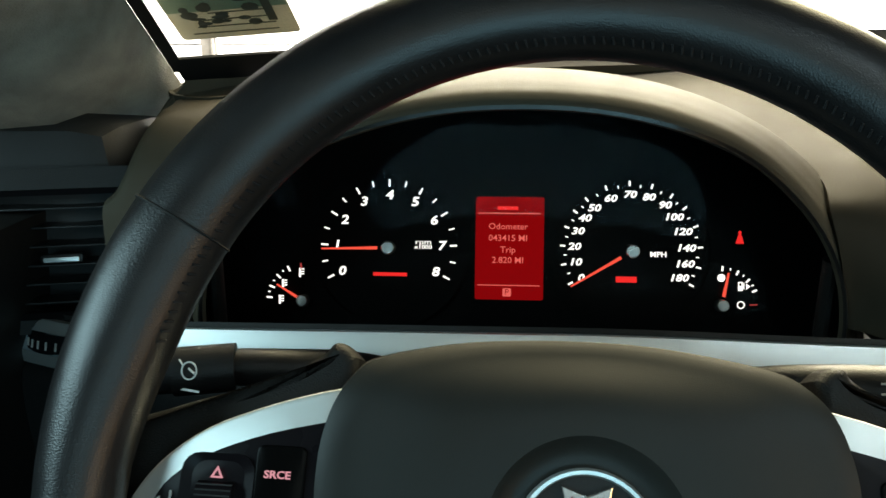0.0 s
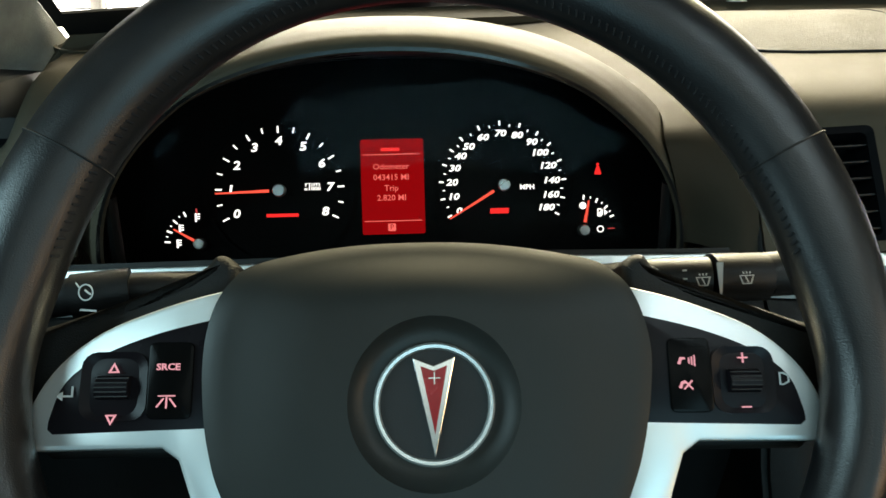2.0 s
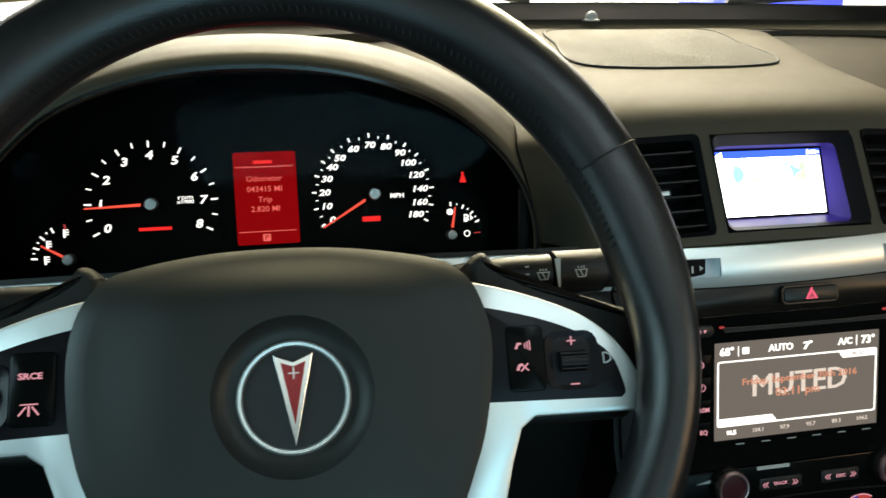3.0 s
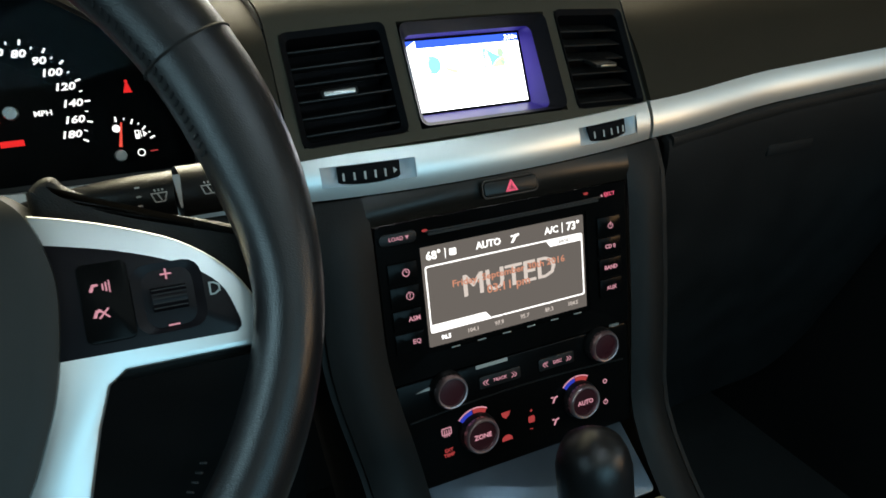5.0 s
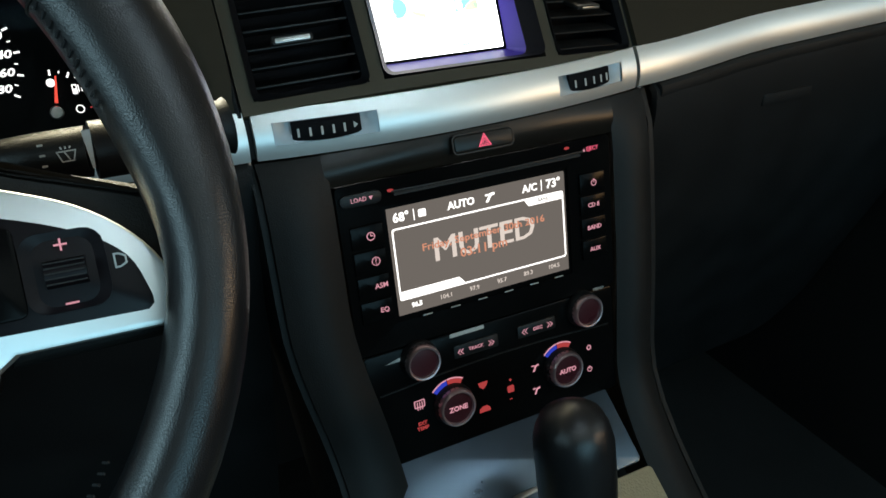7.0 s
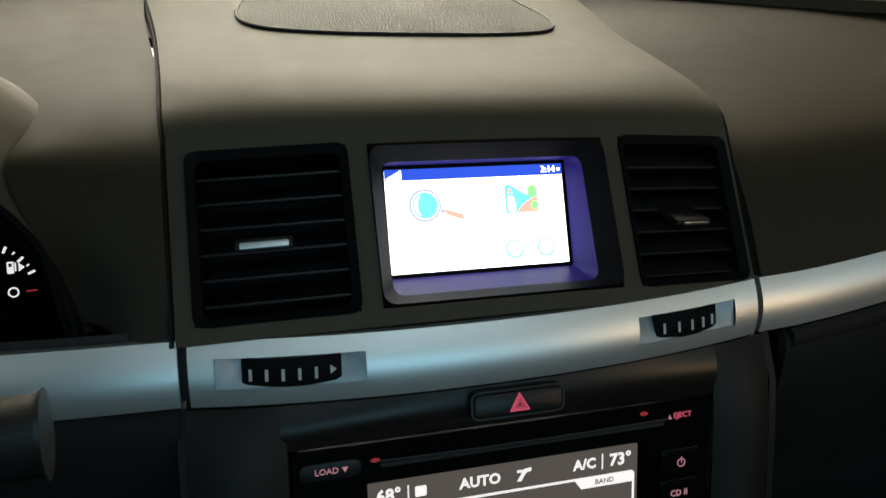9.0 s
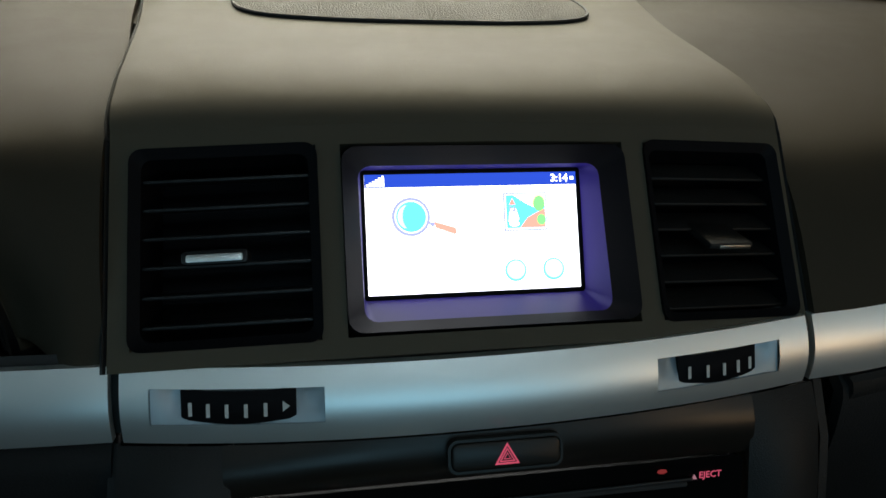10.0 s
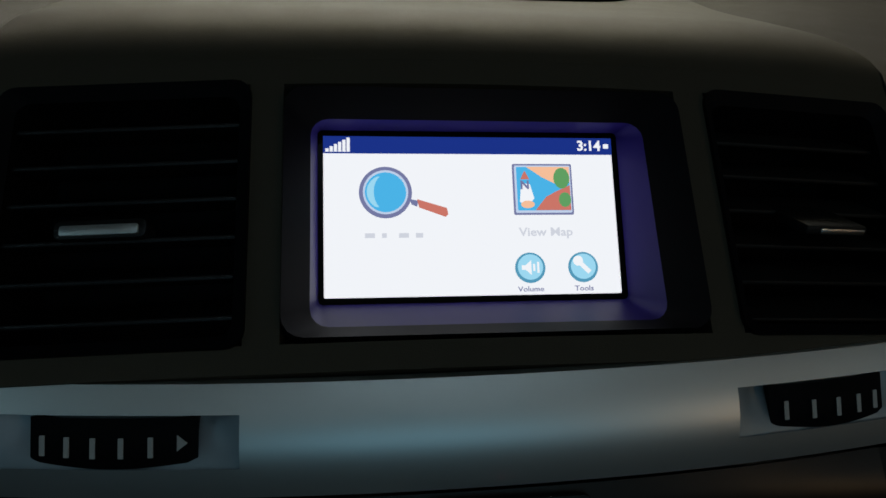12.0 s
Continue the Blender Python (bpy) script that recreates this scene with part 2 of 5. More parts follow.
def prism(pts, z0, z1, bevel=0.0, steps=2, bm=None):
    """A flat outline given thickness, its front rim rounded."""
    bm = bm or bmesh.new()
    area = sum(a[0] * b[1] - b[0] * a[1] for a, b in zip(pts, pts[1:] + pts[:1]))
    if area < 0:
        pts = pts[::-1]
    k = len(pts)

    def inset(d):
        res = []
        for i in range(k):
            a, b, c = Vector(pts[i - 1]), Vector(pts[i]), Vector(pts[(i + 1) % k])
            e, f = (b - a), (c - b)
            n1 = Vector((-e.y, e.x)).normalized() if e.length > 1e-9 else Vector((0, 0))
            n2 = Vector((-f.y, f.x)).normalized() if f.length > 1e-9 else n1
            nn = n1 + n2
            nn = nn.normalized() * min(1.6, 1 / max(0.3, nn.length / 2)) if nn.length > 1e-6 else n1
            res.append(b + nn * d)
        return res
    levels = [(0.0, z0)]
    if bevel > 0:
        for s in range(steps + 1):
            a = math.pi / 2 * s / steps
            levels.append((bevel * (1 - math.cos(a)), z1 - bevel + bevel * math.sin(a)))
    else:
        levels.append((0.0, z1))
    rings = [[bm.verts.new((p[0], p[1], z)) for p in (inset(d) if d else pts)] for d, z in levels]
    for lo, hi in zip(rings, rings[1:]):
        for i in range(k):
            bm.faces.new((lo[i], lo[(i + 1) % k], hi[(i + 1) % k], hi[i]))
    bm.faces.new(rings[-1])
    bm.faces.new(rings[0][::-1])
    return bm


def band(outer, inner, z0, z1, bm=None, zi=None):
    """A frame between two outlines of as many points."""
    bm = bm or bmesh.new()
    k = len(outer)
    zi = z1 if zi is None else zi
    o0, o1 = [bm.verts.new((*p, z0)) for p in outer], [bm.verts.new((*p, z1)) for p in outer]
    i0, i1 = [bm.verts.new((*p, z0)) for p in inner], [bm.verts.new((*p, zi)) for p in inner]
    for i in range(k):
        j = (i + 1) % k
        for q in ((o0[i], o0[j], o1[j], o1[i]), (o1[i], o1[j], i1[j], i1[i]), (i1[i], i1[j], i0[j], i0[i]), (i0[i], i0[j], o0[j], o0[i])):
            bm.faces.new(q)
    return bm


def lathe(profile, n=32, bm=None, cx=0.0, cy=0.0):
    """A profile of (radius, z) turned about z."""
    bm = bm or bmesh.new()
    rings = []
    for r, z in profile:
        if r < 1e-6:
            rings.append([bm.verts.new((cx, cy, z))])
        else:
            rings.append([bm.verts.new((cx + r * math.cos(2 * math.pi * i / n), cy + r * math.sin(2 * math.pi * i / n), z)) for i in range(n)])
    for a, b in zip(rings, rings[1:]):
        for i in range(n):
            j = (i + 1) % n
            if len(a) == 1 and len(b) == 1:
                continue
            if len(a) == 1:
                bm.faces.new((a[0], b[i], b[j]))
            elif len(b) == 1:
                bm.faces.new((a[i], a[j], b[0]))
            else:
                bm.faces.new((a[i], a[j], b[j], b[i]))
    return bm


def sweep(path, section, closed=False, bm=None, up=(0, 0, 1)):
    """A section of (side, up) offsets, or a function of 0..1 that gives one, along a path."""
    bm = bm or bmesh.new()
    path = [Vector(p) for p in path]
    k, rings = len(path), []
    for i, p in enumerate(path):
        a = path[i - 1] if (closed or i) else p
        b = path[(i + 1) % k] if (closed or i < k - 1) else p
        t = (b - a).normalized()
        side = t.cross(Vector(up)).normalized()
        top = side.cross(t)
        sec = section(i / (k if closed else k - 1)) if callable(section) else section
        rings.append([bm.verts.new(p + side * s[0] + top * s[1]) for s in sec])
    n = len(rings[0])
    for i in range(k if closed else k - 1):
        a, b = rings[i], rings[(i + 1) % k]
        for j in range(n):
            bm.faces.new((a[j], a[(j + 1) % n], b[(j + 1) % n], b[j]))
    if not closed:
        bm.faces.new(rings[0][::-1])
        bm.faces.new(rings[-1])
    return bm


def oval(a, b, n=16):
    return [(a * math.cos(2 * math.pi * i / n), b * math.sin(2 * math.pi * i / n)) for i in range(n)]


def sheet(fn, nu, nv, thick=0.003, bm=None):
    """A surface fn(u, v) with u, v in 0..1, given thickness behind."""
    bm = bm or bmesh.new()
    g = [[Vector(fn(i / nu, j / nv)) for j in range(nv + 1)] for i in range(nu + 1)]
    nrm = [[None] * (nv + 1) for _ in range(nu + 1)]
    for i in range(nu + 1):
        for j in range(nv + 1):
            du = g[min(i + 1, nu)][j] - g[max(i - 1, 0)][j]
            dv = g[i][min(j + 1, nv)] - g[i][max(j - 1, 0)]
            c = du.cross(dv)
            nrm[i][j] = c.normalized() if c.length > 1e-12 else Vector((0, 0, 1))
    a = [[bm.verts.new(p) for p in row] for row in g]
    b = [[bm.verts.new(g[i][j] - nrm[i][j] * thick) for j in range(nv + 1)] for i in range(nu + 1)]
    for i in range(nu):
        for j in range(nv):
            bm.faces.new((a[i][j], a[i + 1][j], a[i + 1][j + 1], a[i][j + 1]))
            bm.faces.new((b[i][j], b[i][j + 1], b[i + 1][j + 1], b[i + 1][j]))
    for i in range(nu):
        bm.faces.new((a[i][0], b[i][0], b[i + 1][0], a[i + 1][0]))
        bm.faces.new((a[i][nv], a[i + 1][nv], b[i + 1][nv], b[i][nv]))
    for j in range(nv):
        bm.faces.new((a[0][j], a[0][j + 1], b[0][j + 1], b[0][j]))
        bm.faces.new((a[nu][j], b[nu][j], b[nu][j + 1], a[nu][j + 1]))
    return bm


def box(x0, x1, y0, y1, z0, z1, bevel=0.0, bm=None):
    own = bmesh.new()
    bmesh.ops.create_cube(own, size=1.0)
    bmesh.ops.transform(own, matrix=Matrix.LocRotScale(((x0 + x1) / 2, (y0 + y1) / 2, (z0 + z1) / 2), None, (x1 - x0, y1 - y0, z1 - z0)), verts=own.verts)
    if bevel:
        bmesh.ops.bevel(own, geom=own.edges[:], offset=bevel, segments=2, profile=0.5, affect="EDGES")
    if bm is None:
        return own
    tmp = bpy.data.meshes.new("tmp")
    own.to_mesh(tmp)
    own.free()
    bm.from_mesh(tmp)
    bpy.data.meshes.remove(tmp)
    return bm


def writing(name, words, size, x, y, z, material, parent, m, shear=0.0, bold=0.0, turn=0.0, wide=1.0, align="CENTER"):
    """Raised characters in the plane of m, centred at x, y; size is the height of a capital."""
    cu = bpy.data.curves.new(name, "FONT")
    cu.body, cu.size, cu.align_x, cu.align_y = words, size / 0.69, align, "CENTER"
    cu.shear, cu.offset, cu.extrude, cu.resolution_u = shear, bold, 0.00015, 2
    ob = bpy.data.objects.new(name, cu)
    scene.collection.objects.link(ob)
    me = bpy.data.meshes.new_from_object(ob.evaluated_get(bpy.context.evaluated_depsgraph_get()))
    bpy.data.objects.remove(ob)
    bpy.data.curves.remove(cu)
    bm = bmesh.new()
    bm.from_mesh(me)
    bpy.data.meshes.remove(me)
    bm.transform(m @ Matrix.Translation((x, y, z)) @ Matrix.Rotation(radians(turn), 4, "Z") @ Matrix.Diagonal((wide, 1, 1, 1)))
    return part(name, bm, material, parent, smooth=False)


def bar(name, x0, x1, y0, y1, z, material, parent, m, turn=0.0, thick=0.0003):
    cx, cy = (x0 + x1) / 2, (y0 + y1) / 2
    bm = prism([(x0 - cx, y0 - cy), (x1 - cx, y0 - cy), (x1 - cx, y1 - cy), (x0 - cx, y1 - cy)], 0, thick)
    return part(name, bm, material, parent, m=m @ Matrix.Translation((cx, cy, z)) @ Matrix.Rotation(radians(turn), 4, "Z"), smooth=False)


def shape(name, pts, z, material, parent, m, thick=0.0003, label=""):
    return part(name, prism(list(pts), z, z + thick), material, parent, label, m=m, smooth=False)


def hoop(name, cx, cy, r, w, z, material, parent, m, thick=0.0003, n=32):
    return part(name, band(disc(cx, cy, r, n), disc(cx, cy, r - w, n), z, z + thick), material, parent, m=m, smooth=False)


def mix(a, b, t):
    return a + (b - a) * t


def soft(a, b, x):
    t = min(1.0, max(0.0, (x - a) / (b - a)))
    return t * t * (3 - 2 * t)


def along(pts, x):
    """A smooth curve through (x, value) pairs."""
    if x <= pts[0][0]:
        return pts[0][1]
    if x >= pts[-1][0]:
        return pts[-1][1]
    i = 0
    while x > pts[i + 1][0]:
        i += 1
    slope = [(q[1] - p[1]) / (q[0] - p[0]) for p, q in zip(pts, pts[1:])]

    def tangent(k):
        if k == 0:
            return slope[0]
        if k == len(pts) - 1:
            return slope[-1]
        s0, s1 = slope[k - 1], slope[k]
        return 0.0 if s0 * s1 <= 0 else 2 * s0 * s1 / (s0 + s1)
    h = pts[i + 1][0] - pts[i][0]
    t = (x - pts[i][0]) / h
    return ((2 * t ** 3 - 3 * t * t + 1) * pts[i][1] + (t ** 3 - 2 * t * t + t) * h * tangent(i)
            + (3 * t * t - 2 * t ** 3) * pts[i + 1][1] + (t ** 3 - t * t) * h * tangent(i + 1))


# ---- setting: garage and car shell ----
part("garage_floor", box(-3.0, 4.0, -3.0, 4.2, -0.05, 0.0), CONCRETE)
tagged(bpy.data.objects["garage_floor"], "grey concrete garage floor under the car", "floor", kind="structure")
wall = thing("wall_front", (0.5, 3.6, 0), "white painted sectional garage door ahead of the car", "wall", kind="structure")
for i in range(6):
    part("panel", box(-2.6, 3.6, 3.55, 3.6, 0.02 + i * 0.5, 0.514 + i * 0.5, 0.004), WALL, wall)
post = thing("door_track_post", (-0.92, 2.6, 0), "galvanised steel post standing ahead of the windscreen", "post")
part("channel", box(-0.948, -0.912, 2.6, 2.63, 0, 2.6, 0.004), STEEL, post)
part("rail", box(-0.906, -0.893, 2.58, 2.62, 0, 2.6, 0.003), STEEL, post)
part("flange", box(-0.888, -0.880, 2.585, 2.61, 0, 2.6, 0.002), WALL, post)
bin_ = thing("storage_bin", (2.05, 2.9, 0.85), "blue plastic storage bin on a shelf ahead of the car", "bin")
part("body", box(1.75, 2.35, 2.8, 3.1, 0.86, 1.22, 0.02), BLUE_PAINT, bin_)
part("lid", box(1.73, 2.37, 2.78, 3.12, 1.222, 1.26, 0.01), BLUE_PAINT, bin_)
shelf = thing("shelf", (2.05, 2.95, 0), "white wooden shelf against the garage door", "shelf")
part("board", box(1.3, 2.6, 2.7, 3.3, 0.82, 0.858, 0.004), WALL, shelf)
for sx in (1.34, 2.5):
    part("leg", box(sx, sx + 0.05, 2.75, 2.8, 0, 0.82, 0.004), WALL, shelf)


def wind_y(x):
    """The line of the windscreen's foot, swept back at the sides."""
    return 0.80 - 0.25 * (abs(x - 0.447) / 0.617) ** 2.2


car = thing("car_shell", (0.447, 0, 0.3), "car body shell with headliner and pale bonnet", "car", kind="structure")
part("bonnet", sheet(lambda u, v: (mix(-0.30, 1.19, u), wind_y(mix(-0.30, 1.19, u)) + 0.10 + 1.0 * v, 1.075 - 0.05 * v - 0.11 * v * v - 0.05 * (2 * u - 1) ** 2), 16, 10, 0.004), BODY, car)
part("headliner", sheet(lambda u, v: (mix(-0.18, 1.07, u), mix(0.03, -1.9, v), 1.53 - 0.10 * (2 * u - 1) ** 4 - 0.04 * (1 - v) ** 3), 12, 12, 0.01), ROOF, car, "pale cloth headliner")
part("floor_pan", box(-0.42, 1.31, -2.0, 0.95, 0.28, 0.30), CARPET, car, "dark carpet")
part("firewall", box(-0.42, 1.31, 0.82, 0.85, 0.30, 1.02), CARPET, car)
part("rear_bulkhead", box(-0.42, 1.31, -2.03, -2.0, 0.30, 1.05), CARPET, car)
for sx, lab in ((-1, "driver"), (1, "passenger")):
    x0 = 0.447 + sx * 0.72
    door = thing("door_panel", (x0, -0.2, 0.3), "dark plastic inner door panel beside the dashboard", "door panel", "door panels")
    part("trim_panel", sheet(lambda u, v: (x0 + sx * (0.03 * math.sin(3 * v) - 0.03), mix(-1.9, 0.84, u), mix(0.29, 1.03, v)), 8, 10, 0.02 * sx), DASH_DARK, door)
    part("arm_rest", box(min(x0 - sx * 0.09, x0 - sx * 0.02), max(x0 - sx * 0.09, x0 - sx * 0.02), -0.7, 0.1, 0.72, 0.78, 0.015), DASH_DARK, door)
    pil = thing("windscreen_pillar", (0.447 + sx * 0.64, 0.52, 1.08), "cloth-covered windscreen pillar with a dark edge seal", "pillar", "pillars", "structure")
    foot, head = Vector((0.447 + sx * 0.617, 0.552, 1.106)), Vector((0.447 + sx * 0.537, -0.05, 1.455))
    part("cover", sweep([foot.lerp(head, t / 6) for t in range(-1, 7)], [(-sx * p, q) for p, q in ((0.0, 0.004), (0.012, -0.02), (0.06, -0.05), (0.19, -0.06), (0.19, 0.03), (0.02, 0.03))]), CLOTH, pil)

glass = thing("windscreen", (0.447, 0.8, 1.1), "clear laminated windscreen with a black painted edge", "windscreen", kind="structure")


def screen_pt(u, v):
    x = mix(-0.165, 1.059, u)
    x = mix(x, 0.447 + (x - 0.447) * 0.88, v)
    return (x, wind_y(mix(-0.165, 1.059, u)) + 0.005 - 0.73 * v + 0.03 * math.sin(math.pi * v), mix(1.108, 1.50, v) + 0.012 * (1 - (2 * u - 1) ** 2) * (1 - v))


pane = part("pane", sheet(screen_pt, 24, 10, 0.004), GLASS, glass)
pane.visible_shadow = False
part("edge_band", sheet(lambda u, v: tuple(Vector(screen_pt(u, 0.068 * v - 0.045)) + Vector((0, -0.006, -0.001))), 24, 2, 0.002), RUBBER, glass, "black painted edge")
for sx in (0.0, 1.0):
    part("side_band", sheet(lambda u, v: tuple(Vector(screen_pt(sx + (0.0055 * u - 0.002) * (1 - 2 * sx), v)) + Vector((0, -0.006, -0.001))), 2, 12, 0.002), RUBBER, glass, "black painted edge")
for x0, x1 in ((0.12, 0.37), (0.62, 1.02)):
    wiper = thing("wiper", (x0, 0.9, 1.09), "black windscreen wiper resting at the foot of the glass", "wiper", "wipers")
    part("arm", sweep([(mix(x0, x1, t / 6), wind_y(mix(x0, x1, t / 6)) + 0.05, 1.128 + 0.012 * math.sin(3 * t / 6)) for t in range(7)], oval(0.006, 0.005, 8)), RUBBER, wiper)
    part("blade", sweep([(mix(x0 + 0.05, x1 + 0.03, t / 6), wind_y(mix(x0, x1, t / 6)) + 0.042, 1.118) for t in range(7)], oval(0.003, 0.008, 8)), RUBBER, wiper)

# inspection sticker on the glass
stick = thing("windscreen_sticker", (-0.09, 0.6, 1.16), "registration sticker with blue band and green landscape print", "sticker")
SM = frame_at((-0.116, 0.548, 1.1315), -48, -6, 0)
part("sheet", prism(rr(-0.042, 0.042, 0.0, 0.09, 0.003), 0, 0.0004), PRINT_GREY, stick, m=SM, smooth=False)
shape("green_band", [(-0.041, 0.026), (0.041, 0.026), (0.041, 0.046), (0.02, 0.05), (-0.01, 0.047), (-0.041, 0.05)], 0.0006, PRINT_GREEN, stick, SM)
bar("blue_band", -0.041, 0.041, 0.051, 0.089, 0.0006, PRINT_BLUE, stick, SM)
random.seed(4)
for i in range(16):
    bx, by = random.uniform(-0.03, 0.022), random.uniform(0.012, 0.04)
    shape("print_mark", disc(bx, by, random.uniform(0.002, 0.0065), 9, random.uniform(0.001, 0.004)), 0.0011 + 0.0001 * i, PRINT_DARK, stick, SM)
for i in range(4):
    bar("print_line", -0.03 + 0.006 * i, 0.03, 0.008 + 0.006 * i, 0.0088 + 0.006 * i, 0.0032, PRINT_DARK, stick, SM)
bar("print_block", 0.026, 0.032, 0.016, 0.036, 0.0032, PRINT_DARK, stick, SM)

# ---- dashboard ----
CX = 0.447
dash = thing("dashboard", (CX, 0.6, 0.9), "grey-brown grained plastic car dashboard with silver trim strips", "dashboard")
STRIP_Y = [(-0.34, 0.50), (-0.17, 0.432), (0.1, 0.433), (0.306, 0.4225), (0.5885, 0.4205), (0.75, 0.437), (0.95, 0.437), (1.2, 0.50)]
STRIP_Z = [(-0.34, 0.966), (0.306, 0.969), (0.447, 0.972), (0.5885, 0.975), (0.75, 0.983), (0.95, 0.992), (1.2, 0.998)]


def bulge(x):
    d = abs(x - CX) / 0.144
    return 0.013 * (1 - d * d) if d < 1 else 0.0


def strip_pt(x, v):
    """On the trim strip; v runs from its top to its foot."""
    y, z = along(STRIP_Y, x) - bulge(x), along(STRIP_Z, x)
    crown = 0.0035 * math.sin(math.pi * min(1, max(0, v)))
    return Vector((x, y - 0.008 * v - crown, z - 0.0275 * v))


WHEELS = ((0.3295, 0.3715, True), (0.5235, 0.5605, False), (-0.235, -0.205, False))


def strip_sheet(x0, x1):
    """The strip between two joints, with the thumbwheels' windows left open."""
    cuts = sorted([x0 + (x1 - x0) * i / 24 for i in range(25)] + [e for w in WHEELS for e in (w[0] - 0.0105, w[1] + 0.0105) if x0 < e < x1])
    rows = [0, 0.04, 0.12, 0.235, 0.35, 0.47, 0.58, 0.695, 0.82, 0.93, 1.0]
    bm = bmesh.new()
    front = [[bm.verts.new(strip_pt(x, v)) for v in rows] for x in cuts]
    back = [[bm.verts.new(strip_pt(x, v) + Vector((0, 0.005, -0.001))) for v in rows] for x in cuts]
    for i in range(len(cuts) - 1):
        xm = (cuts[i] + cuts[i + 1]) / 2
        holed = any(w[0] - 0.0105 < xm < w[1] + 0.0105 for w in WHEELS)
        for j in range(len(rows) - 1):
            if holed and 0.23 < (rows[j] + rows[j + 1]) / 2 < 0.70:
                continue
            bm.faces.new((front[i][j], front[i][j + 1], front[i + 1][j + 1], front[i + 1][j]))
            bm.faces.new((back[i][j], back[i + 1][j], back[i + 1][j + 1], back[i][j + 1]))
        for j in (0, len(rows) - 1):
            bm.faces.new((front[i][j], front[i + 1][j], back[i + 1][j], back[i][j]))
    for i in (0, len(cuts) - 1):
        for j in range(len(rows) - 1):
            bm.faces.new((front[i][j], front[i][j + 1], back[i][j + 1], back[i][j]))
    return bm


for x0, x1 in ((-0.34, 0.3045), (0.3085, 0.5862), (0.5898, 1.2)):
    part("trim_strip", strip_sheet(x0, x1), SILVER, dash, "satin silver trim strip")
part("trim_backing", sheet(lambda u, v: strip_pt(mix(-0.33, 1.19, u), v * 1.1 - 0.05) + Vector((0, 0.008, 0)), 60, 2, -0.004), SHROUD, dash, "black joint behind the strips")

# hood over the instruments
HX = 0.068
HOOD = [(0.402, 0.1845, 0.1405), (0.4035, 0.188, 0.1445), (0.409, 0.1925, 0.1485), (0.425, 0.2005, 0.1515), (0.455, 0.2125, 0.1540), (0.485, 0.2225, 0.1545), (0.500, 0.2265, 0.1515), (0.53, 0.230, 0.138), (0.58, 0.230, 0.113)]


def arch(a, h, t, base=0.960):
    """A point of a flattened arch; t from -1 to 1."""
    th = math.pi / 2 * t
    x = math.sin(th)
    return HX + a * x, base + h * max(0.0, 1 - abs(x) ** 2.2) ** 0.5


def hood_pt(u, v):
    f = v * (len(HOOD) - 1)
    i = min(len(HOOD) - 2, int(f))
    y, a, h = (mix(HOOD[i][k], HOOD[i + 1][k], f - i) for k in range(3))
    x, z = arch(a, h, 2 * u - 1)
    k = abs(math.sin(math.pi / 2 * (2 * u - 1)))
    x = HX + (x - HX) * (1 + 0.042 * soft(0.7, 1.0, k) * (1 - soft(0.402, 0.5, y)))
    return (x, y + 0.05 * soft(0.4, 1.0, k) * (1 - soft(0.402, 0.52, y)), z)


part("hood", sheet(hood_pt, 56, 27, 0.003), DASH, dash, "arched hood over the instruments")


def hood_edge(y, z, side):
    """Where the hood's flank stands at that depth and height."""
    a, h = along([(p[0], p[1]) for p in HOOD], y), along([(p[0], p[2]) for p in HOOD], y)
    k = min(1.0, max(0.0, (z - 0.960) / h))
    return HX + side * (a * (1 - k * k) ** (1 / 2.2) - 0.003)


FLANK = [(0, 0.4245, 0.967), (0.15, 0.4395, 1.006), (0.3, 0.464, 1.039), (0.38, 0.476, 1.0455), (0.5, 0.503, 1.0540), (0.65, 0.55, 1.0630), (0.8, 0.62, 1.0755), (1.0, 0.755, 1.0985)]


def flank_pt(u, v):
    y, z = along([(p[0], p[1]) for p in FLANK], v), along([(p[0], p[2]) for p in FLANK], v)
    k = min(1.0, max(0.0, (z - 0.960) / 0.1425))
    w = (1 - k * k) ** (1 / 2.2)
    lip_x, lip_y = HX + 0.1862 * w * (1 + 0.042 * soft(0.7, 1.0, w)), 0.4035 + 0.05 * soft(0.4, 1.0, w)
    up = soft(0.06, 0.46, v)
    x0 = mix(lip_x, hood_edge(y, z, 1), up)
    y0 = mix(lip_y, y, up)
    return (mix(x0, 0.3025 - 0.022 * soft(0.5, 1.0, v), u), mix(y0, y, soft(0.0, 0.8, u)), z)


# shade painted in: same plastic as the hood, in the darkened copy
part("driver_pad", sheet(flank_pt, 20, 34, 0.004), DASH_SHADED, dash, "pad between the hood and the centre")
CORNER = [(0, 0.455, 0.968), (0.15, 0.458, 1.03), (0.28, 0.468, 1.057), (0.45, 0.50, 1.079), (0.62, 0.545, 1.0895), (0.8, 0.60, 1.0925), (1.0, 0.80, 1.101)]


def left_pt(u, v):
    y, z = along([(p[0], p[1]) for p in CORNER], v), along([(p[0], p[2]) for p in CORNER], v)
    x = mix(-0.182, hood_edge(min(y, 0.7), z, -1), u)
    drop = 0.03 * soft(-0.163, -0.182, x)
    return (x, min(y, wind_y(x)), z - drop * soft(0.1, 0.4, v))


part("corner_pad", sheet(left_pt, 24, 26, 0.004), DASH, dash, "rounded corner pad beside the pillar")


